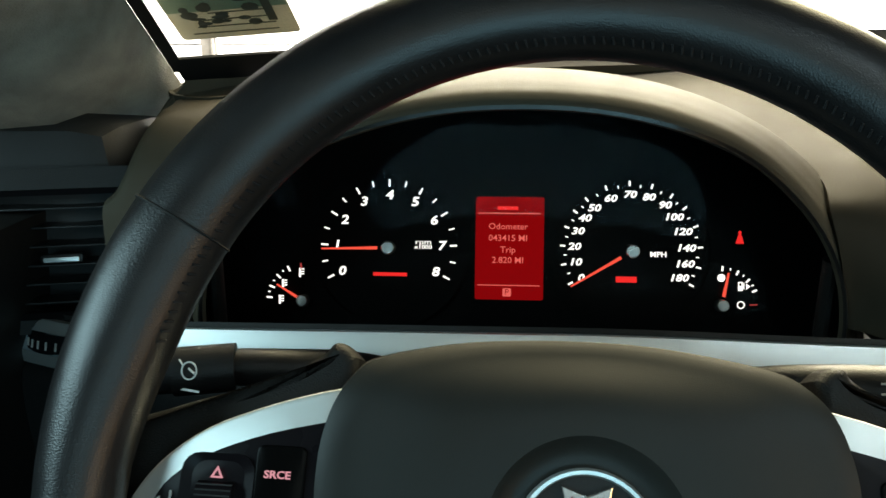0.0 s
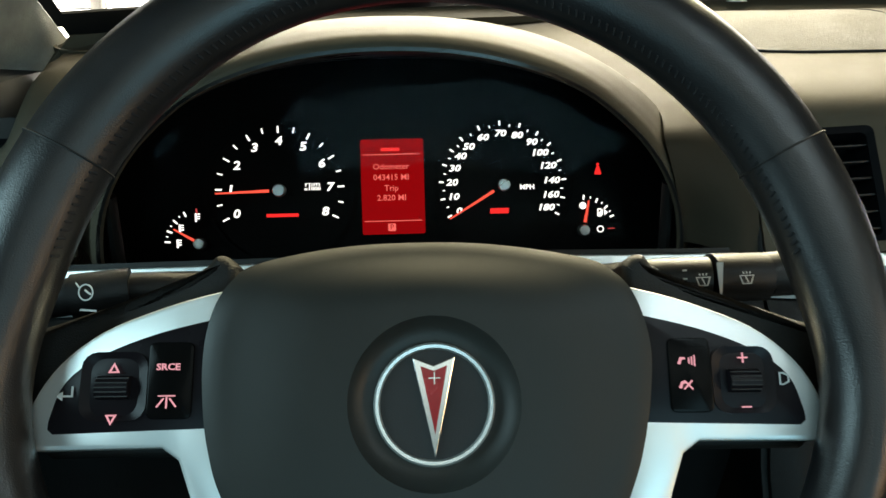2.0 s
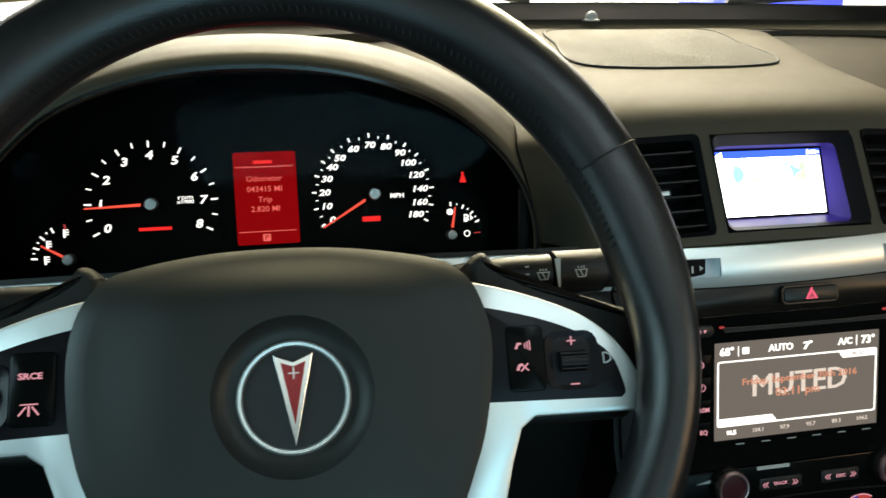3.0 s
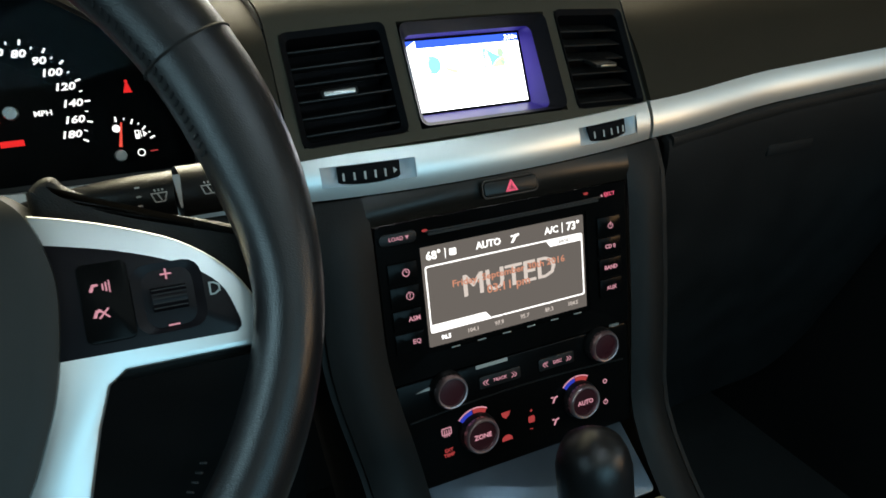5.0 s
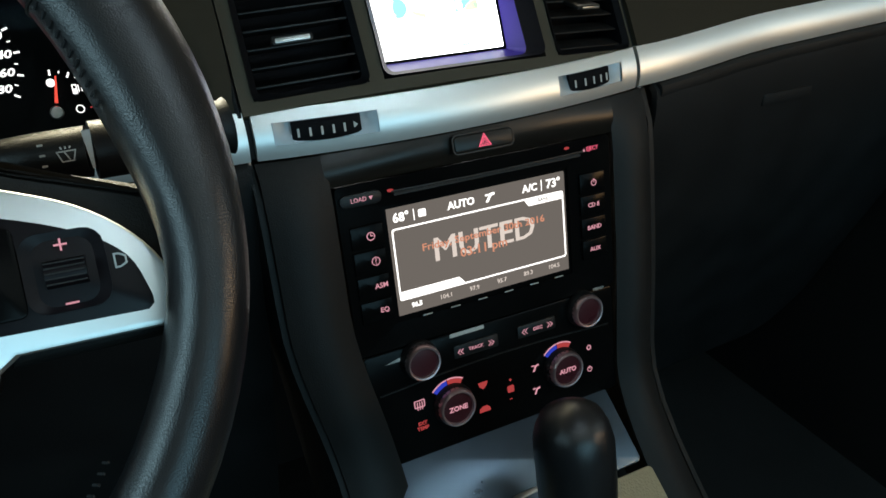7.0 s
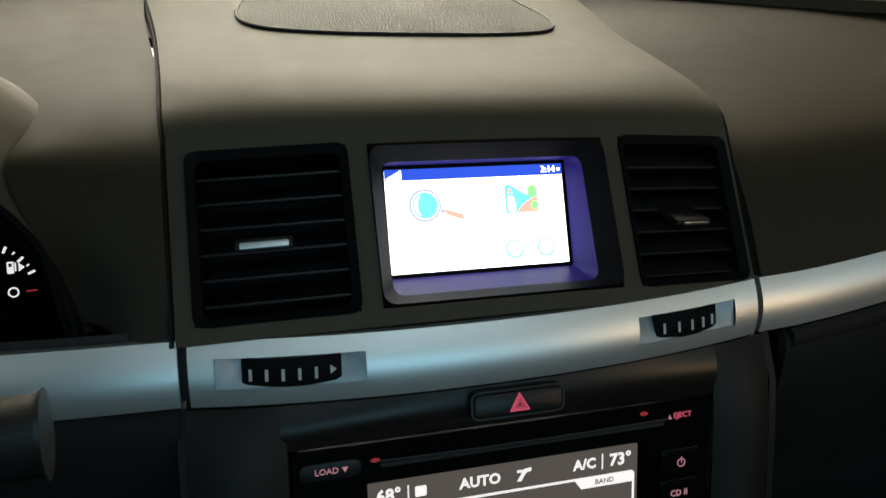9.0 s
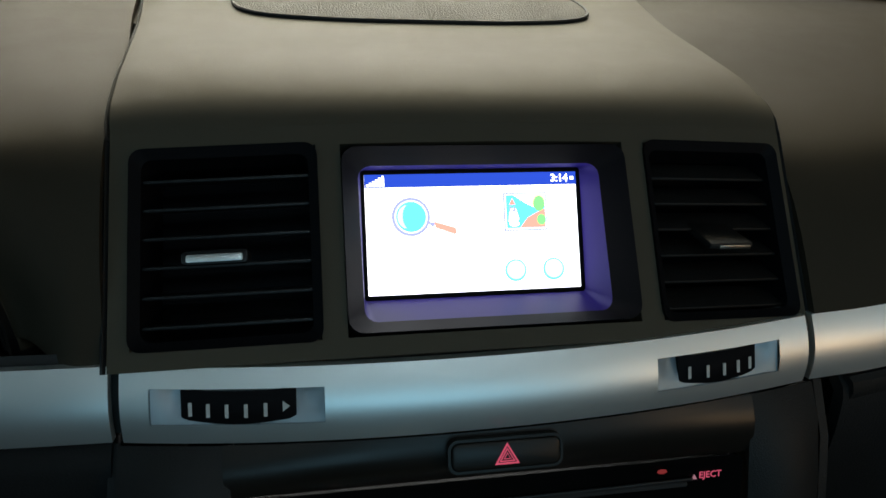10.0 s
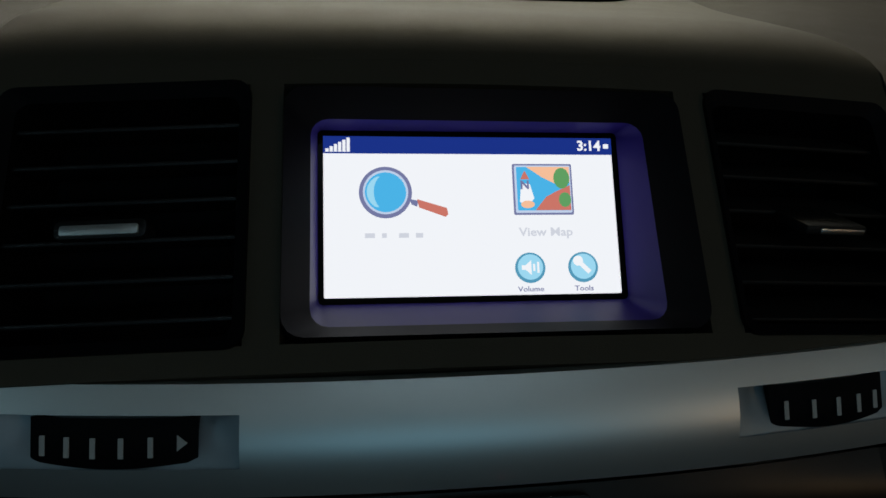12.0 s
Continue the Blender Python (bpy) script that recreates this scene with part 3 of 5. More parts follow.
def right_pt(u, v):
    x = mix(0.5915, 1.2, u)
    y0, z0 = along(STRIP_Y, x), along(STRIP_Z, x)
    prof = [(0, 0.0, 0.0), (0.15, 0.0185, 0.028), (0.3, 0.037, 0.049), (0.4, 0.0475, 0.057), (0.55, 0.075, 0.067), (0.7, 0.13, 0.081), (0.85, 0.21, 0.1000), (1.0, 0.36, 0.124)]
    y, z = y0 + along([(p[0], p[1]) for p in prof], v), z0 + along([(p[0], p[2]) for p in prof], v)
    return (x, min(y, wind_y(x) - 0.01), z - 0.012 * soft(0.15, 1, u) * v)


part("corner_trim", box(-0.36, -0.178, 0.474, 0.60, 0.94, 1.085, 0.03), SHROUD, dash, "black trim at the foot of the pillar")
# darkened copy of the dash plastic stands in for weaker light here
part("passenger_pad", sheet(right_pt, 30, 26, 0.004), DASH_SHADED, dash, "smooth passenger side pad")

# centre face with its three openings
FO, FL = Vector((CX, 0.4415, 1.008)), 33.5
FM = frame_at(FO, FL)


def face_bulge(x):
    return 0.011 * (1 - (x / 0.144) ** 2) - 0.004


def face_pt(x, v, n=0.0):
    return FM @ Vector((x, v, n + face_bulge(x)))


for x0, x1, v0, v1 in ((-0.1425, 0.1425, 0.0375, 0.0455), (-0.1425, 0.1425, -0.046, -0.0385), (-0.1425, -0.1345, -0.0385, 0.0375), (-0.0650, -0.0555, -0.0385, 0.0375), (0.0625, 0.0725, -0.0385, 0.0375), (0.1385, 0.1425, -0.0385, 0.0375)):
    part("fascia_bar", sheet(lambda u, v: face_pt(mix(x0, x1, u), mix(v0, v1, v)), max(2, int((x1 - x0) / 0.008)), 6, 0.01), DASH, dash, "grained bar of the centre fascia")
PADP = [(0.0, 0.4666, 1.046, 0.1425), (0.07, 0.4708, 1.0512, 0.143), (0.16, 0.479, 1.0570, 0.1435), (0.3, 0.500, 1.0638, 0.1445), (0.45, 0.545, 1.0700, 0.1475), (0.62, 0.61, 1.0785, 0.153), (0.82, 0.69, 1.0925, 0.163), (1.0, 0.745, 1.1025, 0.170)]


def pad_pt(u, v):
    y, z, hw = (along([(p[0], p[k]) for p in PADP], v) for k in (1, 2, 3))
    s = 2 * u - 1
    s = math.copysign(1 - (1 - abs(s)) ** 1.5, s)
    fade = 1 - soft(0, 0.5, v)
    off = FM.to_3x3() @ Vector((0, 0, face_bulge(s * 0.144) * fade))
    return Vector((CX + s * hw, y, z - 0.004 * abs(s) ** 8 * soft(0.0, 0.3, v))) + off


bm = bmesh.new()
sheet(pad_pt, 30, 30, 0.012, bm)
part("centre_pad", bm, DASH, dash, "raised centre pad of grained plastic")
for side in (-1, 1):
    part("seam", sweep([pad_pt(0.5 + 0.5 * side, t / 12) + Vector((side * 0.0012, 0.001, -0.0045)) for t in range(13)], oval(0.0013, 0.004, 8)), SHROUD, dash, "dark joint line")
    part("seam", sweep([face_pt(side * 0.1442, mix(-0.046, 0.0455, t / 6), -0.006) for t in range(7)], oval(0.0018, 0.006, 8)), SHROUD, dash, "dark joint line")

# speaker grille let into the centre pad
gz = lambda y: along([(0.592, 1.0765), (0.61, 1.0792), (0.69, 1.0932), (0.736, 1.1015)], y)
GR = spline([(0.342, 0.630), (0.356, 0.604), (0.395, 0.594), (0.447, 0.592), (0.50, 0.594), (0.538, 0.604), (0.552, 0.630), (0.545, 0.68), (0.536, 0.732), (0.447, 0.736), (0.358, 0.732), (0.349, 0.68)], 4)
bm = bmesh.new()
prism(GR, 0, 0.0018, 0.0006, bm=bm)
for v in bm.verts:
    v.co.z += gz(v.co.y) - 0.0008
part("centre_grille", bm, GRILLE, dash, "grey speaker mesh")
part("grille_gap", sweep([(p[0], p[1], gz(p[1]) + 0.0004) for p in [((q[0] - 0.447) * 1.01 + 0.447, (q[1] - 0.665) * 1.012 + 0.665) for q in GR]], oval(0.0012, 0.0012, 6), True), SHROUD, dash, "dark gap round the mesh")
part("deck", sheet(lambda u, v: (mix(-0.10, 0.59, u), mix(0.62, wind_y(mix(-0.10, 0.59, u)) + 0.004, v), 1.070 + 0.026 * v), 30, 4, 0.006), DASH, dash, "flat deck under the windscreen")
part("defroster_slot", sheet(lambda u, v: (mix(0.24, 0.66, u), mix(0.744, 0.762, v), 1.0995 + 0.002 * v), 8, 2, 0.01), SHROUD, dash, "black defroster slot")
part("rear_ledge", sheet(lambda u, v: (mix(-0.075, 1.066, u), wind_y(mix(-0.075, 1.066, u)) - mix(0.036, 0.0, v), 1.101 + 0.009 * v + 0.004 * math.sin(math.pi * v)), 40, 5, 0.012), DASH, dash, "pale ledge along the windscreen")
sensor = thing("sun_sensor", (0.421, 0.772, 1.11), "small pale sun sensor dome on the dashboard ledge", "sensor")
part("dome", lathe([(0.007, 0.0), (0.007, 0.003), (0.006, 0.006), (0.0035, 0.0085), (0, 0.0095)], 20), GREY, sensor, m=Matrix.Translation((0.421, 0.775, 1.111)))
part("base", lathe([(0.010, 0.0), (0.010, 0.0015), (0.007, 0.0025)], 20), GREY, sensor, m=Matrix.Translation((0.421, 0.775, 1.1095)))

# corner speaker
spk = thing("corner_speaker", (-0.148, 0.57, 1.087), "oval ribbed speaker grille in the dashboard corner", "speaker")
SPM = frame_at((-0.146, 0.569, 1.0930), 80, 0, 0)
part("rim", band(disc(0, 0, 0.033, 40, 0.026), disc(0, 0, 0.0305, 40, 0.0235), -0.002, 0.0022), DASH, spk, m=SPM)
for i in range(-10, 11):
    w = 0.030 * math.sqrt(max(0.0, 1 - (i * 0.0022 / 0.0235) ** 2))
    if w > 0.004:
        part("rib", box(-w, w, i * 0.0022 - 0.0006, i * 0.0022 + 0.0006, -0.001, 0.001), DASH, spk, m=SPM, smooth=False)
part("backing", prism(disc(0, 0, 0.0305, 32, 0.0235), -0.002, -0.0008), SHROUD, spk, m=SPM)


# lower panels
def lower(x0, x1, depth, back):
    def fn(u, v):
        p = strip_pt(mix(x0, x1, u), 1.06)
        prof = [(0, 0.004, 0), (0.06, -0.003, -0.006), (0.16, -0.004, -0.022), (0.45, 0.012, -0.12), (1.0, back, -depth)]
        return (p.x, p.y + along([(q[0], q[1]) for q in prof], v), p.z + along([(q[0], q[2]) for q in prof], v))
    return fn


part("knee_panel", sheet(lower(-0.34, 0.3035, 0.42, 0.10), 20, 24, -0.006), GLOVE, dash, "dark lower panel under the strip")
glove = thing("glovebox", (0.9, 0.45, 0.6), "dark plastic glovebox panel below the passenger trim strip", "glovebox")
part("door", sheet(lower(0.607, 1.2, 0.46, 0.13), 24, 24, -0.006), GLOVE, glove)
part("rail", sweep([strip_pt(mix(0.61, 1.18, t / 12), 1.25) + Vector((0, 0.001, 0)) for t in range(13)], oval(0.004, 0.006, 8)), DASH_DARK, glove)
part("catch", box(0.74, 0.80, 0.424, 0.432, 0.905, 0.917, 0.003), GLOVE, glove)


# ---- instrument cluster ----
GO = Vector((0.0665, 0.519, 0.992))
GM = frame_at(GO, 18)
cluster = thing("instrument_cluster", (0.0665, 0.52, 0.93), "instrument cluster with two round gauges and a red display", "instrument cluster")
face_out = [(0.235 * math.sin(math.pi / 2 * t / 20), -0.062 + 0.158 * max(0, 1 - abs(math.sin(math.pi / 2 * t / 20)) ** 2.4) ** 0.5) for t in range(-20, 21)]
part("face", prism(face_out, -0.012, -0.006), GLOSS, cluster, m=GM)


def shroud_pt(u, v):
    a = Vector(hood_pt(u, 0.0))
    s = math.sin(math.pi / 2 * (2 * u - 1))
    b = GM @ Vector((0.235 * s, -0.062 + 0.158 * max(0, 1 - abs(s) ** 2.4) ** 0.5, -0.008))
    return a.lerp(b, v)


part("shroud", sheet(shroud_pt, 48, 8, -0.002), INNER, cluster, "satin black shroud inside the hood")
for s in (-1, 1):
    part("side_post", sweep([Vector((HX + s * mix(0.1885, 0.185, t / 5), mix(0.470, 0.464, t / 5), mix(0.955, 1.006, t / 5))) for t in range(6)], oval(0.0045, 0.006, 10), up=(0, 1, 0)), DASH_DARK, cluster)
for gx in (-0.0835, 0.0822):
    part("gauge_ring", band(disc(gx, 0, 0.0555, 48), disc(gx, 0, 0.0525, 48), -0.006, -0.003), GLOSS, cluster, m=GM)


def ticks(parent, cx, cy, r0, r1, w, angles, z=-0.0055, material=None):
    for a in angles:
        c, s = math.cos(radians(a)), math.sin(radians(a))
        p = [(cx + c * r - s * k, cy + s * r + c * k) for r, k in ((r0, -w), (r1, -w), (r1, w), (r0, w))]
        shape("tick", p, z, material or LIT_WHITE, parent, GM)


def needle(parent, cx, cy, a, r0, r1, w):
    c, s = math.cos(radians(a)), math.sin(radians(a))
    p = [(cx + c * r - s * k, cy + s * r + c * k) for r, k in ((r0, -w), (r1, -w * 0.45), (r1, w * 0.45), (r0, w))]
    part("needle", prism(p, -0.002, -0.001), NEEDLE, parent, "glowing red needle", m=GM, smooth=False)


def hub(parent, cx, cy, r):
    part("hub", lathe([(r, -0.006), (r, 0.001), (r * 0.85, 0.002), (0, 0.0022)], 24, cx=cx, cy=cy), BRUSHED, parent, "brushed metal hub", m=GM)


tach = part("tachometer", prism(disc(-0.0835, 0, 0.050, 48), -0.006, -0.0058), GLOSS, cluster, m=GM)
A0, STEP = 207.0, -29.2
for i in range(9):
    a = A0 + STEP * i
    ticks(tach, -0.0835, 0, 0.0425, 0.0475, 0.0006, [a])
    if i < 8:
        ticks(tach, -0.0835, 0, 0.0435, 0.0475, 0.0005, [a + STEP / 2])
    d = 0.0365
    writing("numeral", str(i), 0.0060, -0.0835 + d * math.cos(radians(a)), d * math.sin(radians(a)), -0.0055, LIT_WHITE, tach, GM, 0.15, 0.00022, wide=1.2)
writing("caption", "rpm", 0.0034, -0.0595, 0.0042, -0.0055, LIT_WHITE, tach, GM, 0.0, wide=1.4)
writing("caption", "x1000", 0.0026, -0.0595, 0.0008, -0.0055, LIT_WHITE, tach, GM, 0.0, 0.00005, wide=1.3)
bar("name_bar", -0.094, -0.0705, -0.0195, -0.0171, -0.0055, LIT_RED, tach, GM)
needle(tach, -0.0835, 0, 181.5, 0.0075, 0.0465, 0.0011)
hub(tach, -0.0835, 0, 0.0047)

speed = part("speedometer", prism(disc(0.0822, 0, 0.050, 48), -0.006, -0.0058), GLOSS, cluster, m=GM)
S_ANG = [(0, 209), (10, 192), (20, 176), (30, 160), (40, 145), (50, 131), (60, 112), (70, 92), (80, 73), (90, 55), (100, 40), (120, 22), (140, 4), (160, -13), (180, -29)]
for i, (n, a) in enumerate(S_ANG):
    ticks(speed, 0.0822, 0, 0.0445, 0.0480, 0.0006, [a])
    if i < len(S_ANG) - 1:
        ticks(speed, 0.0822, 0, 0.0435, 0.0455, 0.0004, [(a + S_ANG[i + 1][1]) / 2])
    d = 0.0385 if n < 100 else 0.0365
    writing("numeral", str(n), 0.0046, 0.0822 + d * math.cos(radians(a)), d * math.sin(radians(a)), -0.0055, LIT_WHITE, speed, GM, 0.2, 0.00018, wide=1.3)
writing("caption", "MPH", 0.0035, 0.1005, -0.002, -0.0055, LIT_WHITE, speed, GM, 0.0, 0.0001, wide=1.1)
bar("name_bar", 0.0722, 0.0862, -0.0212, -0.0172, -0.0055, LIT_RED, speed, GM)
needle(speed, 0.0822, 0, 211, 0.0085, 0.0475, 0.0011)
hub(speed, 0.0822, 0, 0.0047)

temp = part("temperature_gauge", prism(disc(-0.1425, -0.0375, 0.032, 32), -0.006, -0.0059), GLOSS, cluster, m=GM)
ticks(temp, -0.1425, -0.0375, 0.0225, 0.0265, 0.0006, [176, 158, 138, 117])
ticks(temp, -0.1425, -0.0375, 0.0245, 0.026, 0.0004, [167, 148, 127])
ticks(temp, -0.1425, -0.0375, 0.0215, 0.0260, 0.0006, [96], material=LIT_DIM)
for px_, py_ in ((-0.1595, -0.0375), (-0.1455, -0.0185), (-0.1575, -0.0265)):
    bar("symbol_stem", px_ - 0.0008, px_ + 0.0006, py_ - 0.0028, py_ + 0.0034, -0.0055, LIT_WHITE, temp, GM)
    for k in range(3):
        bar("symbol_bar", px_ + 0.0009, px_ + 0.0028, py_ - 0.001 + k * 0.0017, py_ - 0.0002 + k * 0.0017, -0.0055, LIT_WHITE, temp, GM)
needle(temp, -0.1425, -0.0375, 149, 0.005, 0.0215, 0.0009)
hub(temp, -0.1425, -0.0375, 0.0041)

fuel = part("fuel_gauge", prism(disc(0.1418, -0.0355, 0.032, 32), -0.006, -0.0059), GLOSS, cluster, m=GM)
ticks(fuel, 0.1418, -0.0355, 0.0230, 0.0265, 0.0006, [87, 63, 43, 24])
ticks(fuel, 0.1418, -0.0355, 0.0245, 0.026, 0.0004, [75, 53, 33])
ticks(fuel, 0.1418, -0.0355, 0.0195, 0.0245, 0.0004, [2], material=LIT_DIM)
shape("full_mark", disc(0.1424, -0.0170, 0.0026, 20), -0.0055, LIT_WHITE, fuel, GM)
hoop("empty_mark", 0.1555, -0.0350, 0.0026, 0.0007, -0.0055, LIT_WHITE, fuel, GM)
part("pump_symbol", band(rr(0.1535, 0.1565, -0.0255, -0.0195, 0.0004, 2), rr(0.1542, 0.1558, -0.0222, -0.0203, 0.0003, 2), -0.0055, -0.0052), LIT_WHITE, fuel, m=GM, smooth=False)
bar("pump_hose", 0.1570, 0.1576, -0.0245, -0.0200, -0.0055, LIT_WHITE, fuel, GM)
shape("pump_arrow", [(0.1588, -0.0246), (0.1615, -0.0225), (0.1588, -0.0204)], -0.0055, LIT_WHITE, fuel, GM)
needle(fuel, 0.1418, -0.0355, 79, 0.006, 0.0225, 0.0010)
hub(fuel, 0.1418, -0.0355, 0.0041)
shape("belt_warning", [(0.1515, 0.0062), (0.1570, 0.0062), (0.1560, 0.0100), (0.1550, 0.0128), (0.1536, 0.0128), (0.1526, 0.0100)], -0.0055, LIT_RED, cluster, GM, label="glowing red warning light")
shape("belt_warning_dot", disc(0.1543, 0.0138, 0.0011, 12), -0.0055, LIT_RED, cluster, GM)

disp = part("trip_display", prism(rr(-0.0235, 0.0232, -0.0345, 0.0362, 0.0015), -0.0062, -0.0055), RED_LCD, cluster, "red backlit trip display", m=GM, smooth=False)
bar("header_bar", -0.0085, 0.0055, 0.0272, 0.0297, -0.0052, LIT_RED, disp, GM)
for yy in (0.0248, -0.0246):
    bar("rule", -0.0218, 0.0208, yy - 0.0003, yy + 0.0003, -0.0052, RED_LCD_TEXT, disp, GM)
for s, yy in (("Odometer", 0.0157), ("043415 MI", 0.0077), ("Trip", -0.0003), ("2.820 MI", -0.0075)):
    writing("display_line", s, 0.0042, -0.0012, yy, -0.0052, RED_LCD_TEXT, disp, GM, 0.0, 0.00003, wide=1.02)
part("gear_box", prism(rr(-0.0045, 0.0013, -0.0322, -0.0266, 0.0008), -0.0055, -0.0050), RED_LCD_TEXT, disp, m=GM, smooth=False)
writing("gear_letter", "P", 0.0040, -0.0016, -0.0294, -0.0048, RED_LCD, disp, GM)
lens = part("lens", sheet(lambda u, v: GM @ Vector((mix(-0.228, 0.228, u), mix(-0.06, 0.086 - 0.11 * abs(2 * u - 1) ** 2.6, v), 0.010 + 0.022 * v)), 16, 8, 0.001), LENS, cluster, "clear curved lens")
lens.visible_shadow = False

# ---- steering wheel ----
WO = Vector((0.085, 0.2375, 0.984))
WM = frame_at(WO, 32, 1.5)
wheel = thing("steering_wheel", WO, "black leather steering wheel with silver spokes and round emblem", "steering wheel")
RV, RM, RN = 0.025, 0.162, 0.005


def at_spoke(a):
    """1 where a spoke meets the rim."""
    return max(math.exp(-((a + 10) / 15) ** 2), math.exp(-((a - 190) / 15) ** 2))


def below(a):
    """1 on the slimmer part of the rim below the spokes."""
    a = min(a, 180 - a)
    return 1 - soft(-34, -8, a)


def rim_section(f):
    a = f * 360 - 90
    return oval(0.0188 - 0.0052 * at_spoke(a) - 0.0042 * below(a), 0.0158 - 0.0012 * below(a), 20)


def rim_path(n=96):
    pts = []
    for i in range(n):
        a = -90 + 360 * i / n
        r = RM + 0.0045 * at_spoke(a) + 0.0030 * below(a)
        pts.append((r * math.cos(radians(a)), RV + r * math.sin(radians(a)), RN))
    return pts


part("rim", sweep(rim_path(), rim_section, True), LEATHER, wheel, "black leather rim with stitching", m=WM)
for a in (27, 153):
    c, s = math.cos(radians(a)), math.sin(radians(a))
    p = [Vector((0, RV, RN)) + Vector(((RM + 0.0190 * math.cos(t)) * c, (RM + 0.0190 * math.cos(t)) * s, 0.0160 * math.sin(t))) for t in [2 * math.pi * k / 24 for k in range(24)]]
    part("leather_joint", sweep(p, oval(0.0006, 0.0005, 6), True, up=(-s, c, 0.01)), SHROUD, wheel, m=WM)
st = bmesh.new()
for i in range(220):
    a0 = radians(-60 + 300 * i / 220)
    if at_spoke(math.degrees(a0)) > 0.12:
        continue
    r = RM - 0.0174
    p0 = Vector((r * math.cos(a0), RV + r * math.sin(a0), RN + 0.0064))
    p1 = Vector(((r + 0.0016) * math.cos(a0 + 0.006), RV + (r + 0.0016) * math.sin(a0 + 0.006), RN + 0.0088))
    sweep([p0, p1], oval(0.0005, 0.0005, 5), bm=st)
tagged(part("stitching", st, STITCH, wheel, "row of dark thread stitches", m=WM), kind="stuff")

# airbag cover: domed, with a dished ring round the emblem
cover = [(-0.0800, 0.0510), (-0.0700, 0.0585), (-0.0382, 0.0655), (-0.002, 0.0675), (0.030, 0.0662), (0.0642, 0.0605), (0.0765, 0.0535), (0.0838, 0.0425), (0.0885, 0.0231), (0.0873, 0.0031), (0.0831, -0.0182), (0.0774, -0.0348), (0.066, -0.058), (0.045, -0.074), (0.0, -0.079), (-0.045, -0.074), (-0.067, -0.058), (-0.0803, -0.0342), (-0.0855, -0.018), (-0.0883, -0.0014), (-0.0893, 0.0199), (-0.0866, 0.0375)]
co = spline([(x * (1.045 if x < 0 else 1.015), y) for x, y in cover], 5)
bm = bmesh.new()
rings = []
for q in range(15):
    f = q / 14.0
    row = []
    for p in co:
        r_here = math.hypot(p[0], p[1])
        x, y = p[0] * (1 - f) + 0.0330 * p[0] / r_here * f, p[1] * (1 - f) + 0.0330 * p[1] / r_here * f
        edge = min(1.0, f * 9.0)
        z = -0.020 + 0.0215 * math.sqrt(max(0.0, 1 - (1 - edge) ** 2)) + 0.004 * soft(0.1, 0.8, f)
        z -= 0.010 * soft(0.028, 0.070, y) ** 2
        row.append(bm.verts.new((x, y, z)))
    rings.append(row)
for rad, z in ((0.0322, 0.0040), (0.030, 0.0012), (0.026, -0.0010), (0.010, -0.0012)):
    rings.append([bm.verts.new((rad * p[0] / math.hypot(*p), rad * p[1] / math.hypot(*p), z)) for p in co])
for a, b in zip(rings, rings[1:]):
    for i in range(len(co)):
        j = (i + 1) % len(co)
        bm.faces.new((a[i], a[j], b[j], b[i]))
bm.faces.new(rings[-1])
back = [bm.verts.new((p[0] * 0.98, p[1] * 0.98, -0.045)) for p in co]
for i in range(len(co)):
    j = (i + 1) % len(co)
    bm.faces.new((back[i], back[j], rings[0][j], rings[0][i]))
part("airbag_cover", bm, PAD, wheel, "grained dark vinyl airbag cover", m=WM)
emb = part("emblem", prism(disc(0, -0.0005, 0.0215, 40), -0.001, 0.0003), SHROUD, wheel, "round emblem with red and silver dart", m=WM)
part("emblem_ring", lathe([(0.0233, -0.001), (0.0234, 0.0012), (0.0226, 0.0023), (0.0214, 0.0021), (0.0206, -0.0005)], 48, cy=-0.0005), SILVER, emb, "chrome ring", m=WM)
dart = [(-0.0086, 0.0172), (-0.0002, 0.0142), (0.0082, 0.0176), (0.0002, -0.0205)]
part("emblem_dart", prism(dart, 0.0004, 0.0022, 0.0006), CHROME, emb, "silver dart", m=WM, smooth=False)
part("emblem_field", prism([(-0.0053, 0.0138), (-0.0002, 0.0120), (0.0050, 0.0140), (0.0002, -0.0118)], 0.0023, 0.0027), RED_ENAMEL, emb, "red dart field", m=WM, smooth=False)
bar("emblem_mark", -0.0022, 0.0022, 0.0090, 0.0094, 0.0028, CHROME, emb, WM)
bar("emblem_mark", -0.0002, 0.0002, 0.0068, 0.0116, 0.0030, CHROME, emb, WM)

